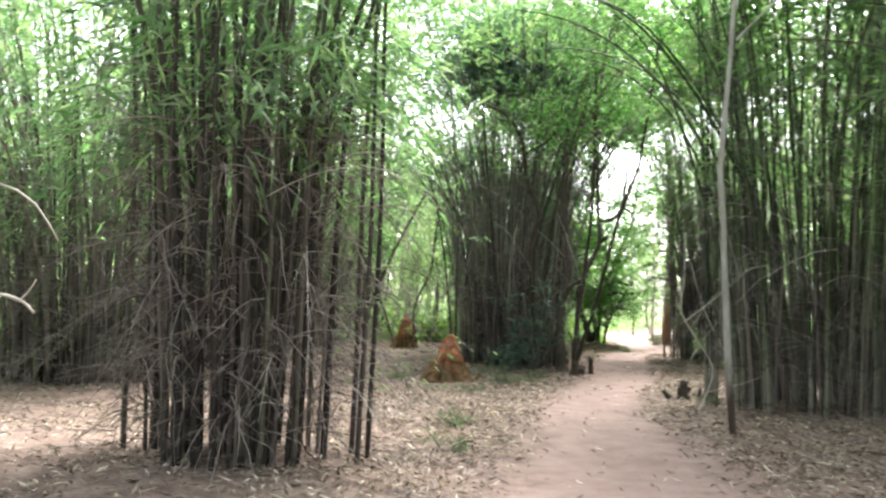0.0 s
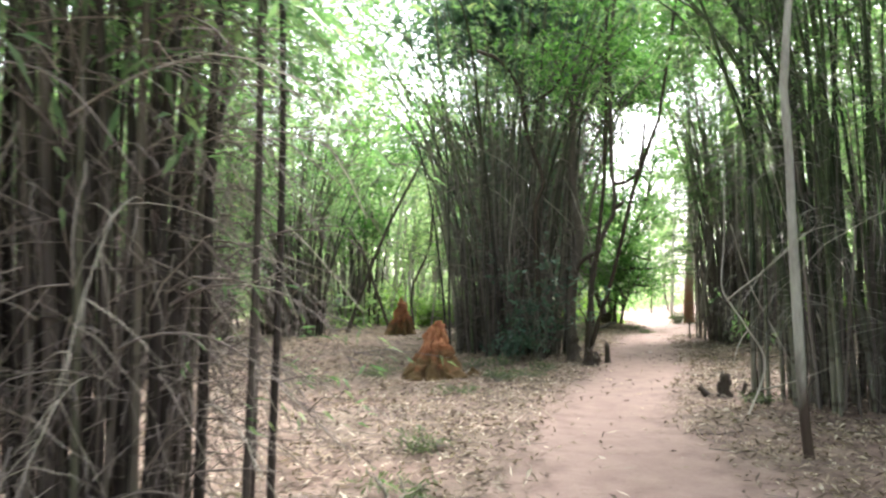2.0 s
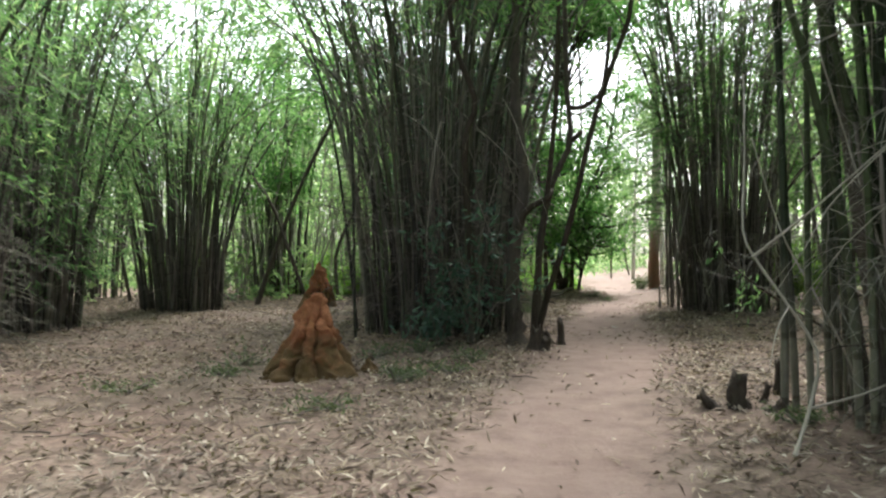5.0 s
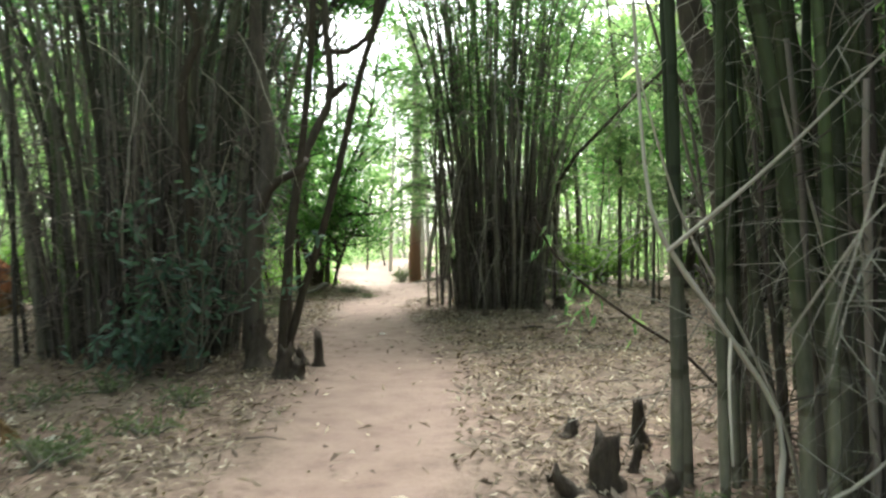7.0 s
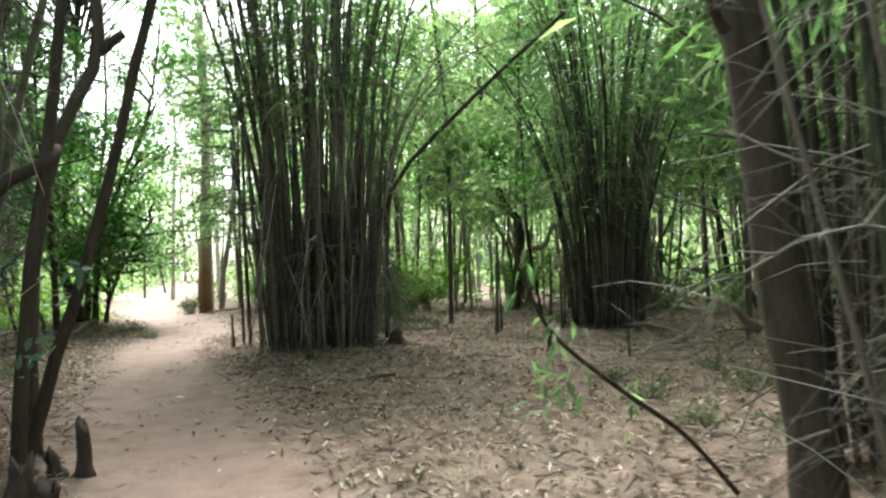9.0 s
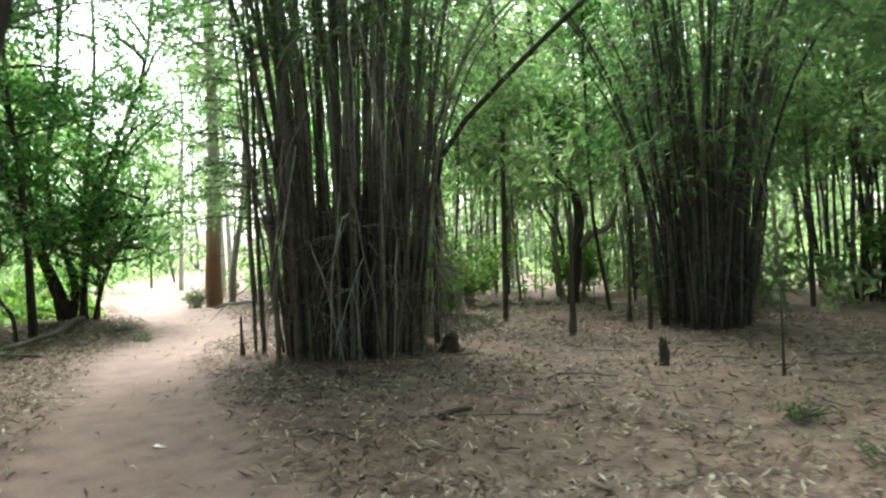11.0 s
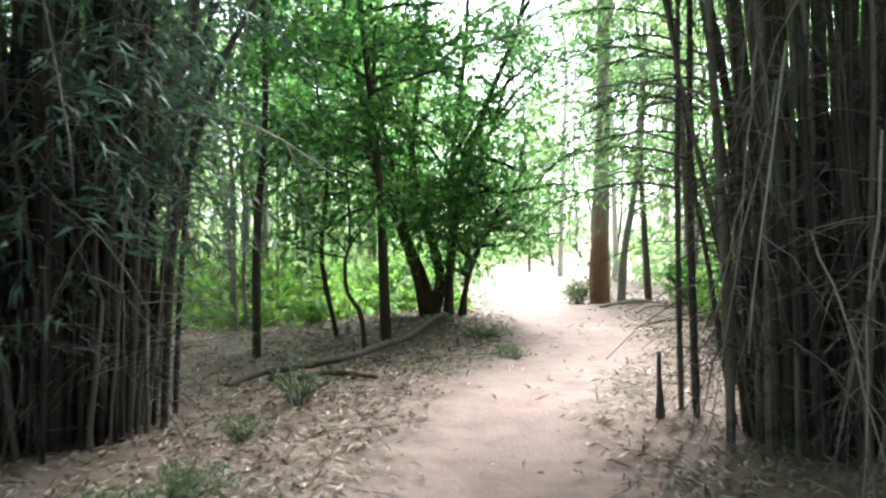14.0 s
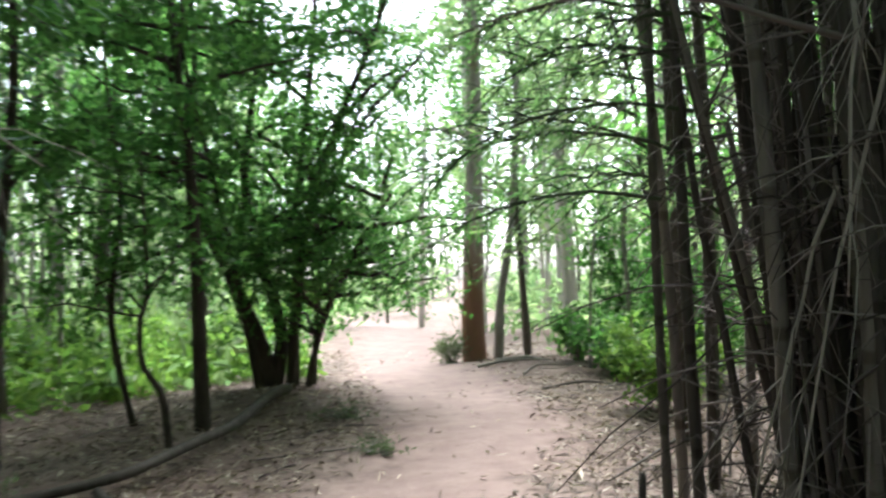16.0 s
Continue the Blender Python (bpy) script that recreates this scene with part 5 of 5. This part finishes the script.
stump(7.85, 24.2, 0.1, 0.08, (0, 0), "low stub at the bamboo's foot", 12)
stump(9.75, 24.75, 0.28, 0.12, (0, 0), "cut bamboo stub at the clump's edge", 13)
stump(7.46, 26.45, 0.56, 0.025, (-0.02, 0), "thin dark post at the path's edge", 14, "post", BARK_BROWN)
stump(4.7, 15.2, 0.12, 0.05, (0.6, 0.2), "low dark stub in the litter", 15)
for i, (x, y, h, r) in enumerate(((12.15, 24.9, 1.9, 0.045), (12.6, 25.3, 1.4, 0.03), (14.3, 25.7, 1.5, 0.045), (13.7, 24.7, 1.2, 0.035), (13.95, 24.9, 1.3, 0.025), (11.2, 20.73, 0.9, 0.018))):
    stump(x, y, h, r * 0.7, (0.03 * (-1) ** i, 0), "thin bare upright pole in the litter", 30 + i, "pole", BARK_BROWN)


def stick(points, r, label, mat, seed, name="stick"):
    at = points[0]
    ob = root(name, at, label, "stick")
    woody("stem", points, r, r * 0.5, mat, ob, at, 18, 6, seed=seed)
    return ob, at


stick(on_ground([(7.3, 21.35, 0), (7.45, 21.4, 0.02), (7.72, 21.5, 0)], 0.03), 0.035, "short dark piece of wood on the litter", STUMP_WOOD, 1)
stick(on_ground([(7.15, 21.6, 0), (7.7, 21.2, 0.01), (8.2, 20.9, 0)], 0.015), 0.014, "thin dry stick on the litter", TWIG_BROWN, 2)
# pale crooked dead branch leaning out of clump E
pale, at_w = stick([(4.0, 12.35, 0.0), (4.24, 12.6, 0.3), (4.36, 12.72, 0.65), (4.2, 12.83, 1.0), (4.0, 12.97, 1.37), (3.94, 13.04, 1.6), (4.08, 13.33, 2.15), (4.15, 13.5, 2.9)], 0.016, "pale crooked dead branch leaning in the twigs", TWIG_PALE, 3, "dead_branch")
woody("side_branch", [(4.22, 12.58, 0.28), (4.7, 12.6, 0.4), (5.4, 12.8, 0.62)], 0.012, 0.006, TWIG_PALE, pale, at_w, 8, 5)
woody("side_branch", [(3.98, 12.97, 1.37), (4.4, 12.8, 1.75), (5.0, 12.7, 2.3)], 0.012, 0.006, TWIG_PALE, pale, at_w, 8, 5)
woody("side_branch", [(4.2, 12.83, 1.0), (4.0, 12.6, 0.85), (3.85, 12.4, 0.6)], 0.009, 0.004, TWIG_PALE, pale, at_w, 8, 5)
stick([(5.05, 13.3, 0.02), (4.95, 13.35, 0.5), (4.72, 13.45, 1.05), (4.5, 13.6, 1.6), (4.3, 13.7, 2.4)], 0.012, "pale dry branch leaning against the culms", TWIG_PALE, 4, "dead_branch")
stick([(5.6, 13.2, 0.02), (5.4, 13.3, 0.8), (5.2, 13.35, 1.5), (4.95, 13.5, 2.6), (4.8, 13.6, 3.3)], 0.014, "long pale dry branch leaning over the litter", TWIG_PALE, 5, "dead_branch")
# broken branches on the litter beside the clearing
for i, (pts, r) in enumerate((([(9.63, 29.05, 0.22), (9.1, 28.8, 0.1), (8.31, 28.28, 0)], 0.016), ([(9.3, 28.85, 0.0), (8.9, 28.3, 0.0), (8.7, 27.9, 0)], 0.012), ([(10.0, 35.5, 0), (10.6, 35.4, 0.03), (11.2, 35.2, 0)], 0.03), ([(9.97, 32.94, 0), (10.6, 33.0, 0.04), (11.1, 33.0, 0)], 0.022),
                              ([(10.3, 34.3, 0), (10.7, 34.6, 0.05), (11.2, 34.5, 0)], 0.018), ([(10.5, 35.9, 0), (10.9, 35.6, 0.04), (11.1, 35.3, 0)], 0.035), ([(6.5, 31.2, 0), (6.9, 31.4, 0.01), (7.3, 31.3, 0)], 0.014), ([(5.9, 30.3, 0), (6.5, 30.2, 0.02), (6.9, 30.4, 0)], 0.012))):
    stick(on_ground(pts, r * 0.8), r, "broken dry branch on the litter", (BARK_BROWN, TWIG_BROWN, BARK_GREY)[i % 3], 40 + i, "fallen_branch")


def scrap(x, y, size, seed):
    """A crumpled bit of paper."""
    rng = np.random.default_rng(seed)
    k = 6
    gx, gy = np.meshgrid(np.linspace(-1, 1, k), np.linspace(-0.6, 0.6, k))
    z = rng.uniform(0.1, 0.55, gx.shape)
    low = np.stack([gx + rng.normal(0, 0.08, gx.shape), gy + rng.normal(0, 0.08, gx.shape), z], -1).reshape(-1, 3)
    v = np.concatenate([low, low - (0, 0, 0.06)]) * size
    i = (np.arange(k - 1)[:, None] * k + np.arange(k - 1)[None]).ravel()
    top_f = np.stack([i, i + 1, i + k + 1, i + k], 1)
    rim = np.concatenate([np.arange(k), np.arange(1, k) * k + k - 1, k * (k - 1) + np.arange(k - 2, -1, -1), np.arange(k - 2, 0, -1) * k])
    nxt = np.roll(rim, -1)
    f = np.concatenate([top_f, top_f[:, ::-1] + k * k, np.stack([nxt, rim, rim + k * k, nxt + k * k], 1)])
    ob = new("paper_scrap", build_mesh("paper_scrap", v, f, PAPER, False))
    ob.location = (x, y, float(ground_z(x, y)))
    ob.rotation_euler = (0, 0, seed)
    return tagged(ob, "small crumpled scrap of white paper on the litter", "litter scrap", "paper scraps")


scrap(1.15, 16.45, 0.06, 1)
scrap(5.28, 22.36, 0.05, 2)


# bare pale branch that reaches in beside the start
bare, at_k = stick([(-3.5, 4.1, 0.0), (-3.2, 4.05, 0.8), (-2.75, 4.0, 1.42), (-2.3, 4.0, 1.5), (-2.12, 4.0, 1.47), (-2.05, 4.0, 1.41)], 0.014, "bare pale branch rising from the litter", TWIG_PALE, 8, "dead_branch")
woody("side_branch", [(-2.13, 4.0, 1.47), (-2.08, 4.0, 1.52), (-2.05, 4.0, 1.58)], 0.006, 0.003, TWIG_PALE, bare, at_k, 5, 5)
woody("side_branch", [(-3.1, 4.05, 0.95), (-2.7, 4.0, 1.8), (-2.35, 4.0, 2.06), (-2.1, 4.0, 1.98), (-1.95, 4.0, 1.78)], 0.01, 0.005, TWIG_PALE, bare, at_k, 10, 5)
stick(on_ground([(4.6, 9.0, 0), (4.8, 8.8, 0.02), (5.2, 8.6, 0)], 0.02), 0.022, "short dark stick on the litter", STUMP_WOOD, 9)
# leafy shoot that leans out over the litter
shoot, at_h = stick([(6.7, 15.9, 0.02), (6.2, 15.88, 0.45), (5.7, 15.86, 0.75), (5.2, 15.84, 1.08), (4.8, 15.6, 1.35), (4.58, 15.47, 1.6)], 0.016, "dark leaning shoot with a few green leaves", BARK_DARK, 6, "leaning_shoot")
rs = np.random.default_rng(5)
spots = np.array([(5.2, 15.84, 1.05), (5.05, 15.75, 1.1), (5.35, 15.85, 0.95), (4.7, 15.5, 1.45), (5.7, 15.86, 0.7), (5.0, 15.8, 0.9), (5.15, 15.8, 0.8)]) - np.array(at_h)
v, f = sprays(spots, np.tile((-0.3, -0.1, -0.6), (len(spots), 1)), rs, 9, 0.13, 0.028, 0.7, False, 0.15)
part("leaves", build_mesh("leaves", v, f, LEAF_NEAR, False), shoot, "narrow green leaves")
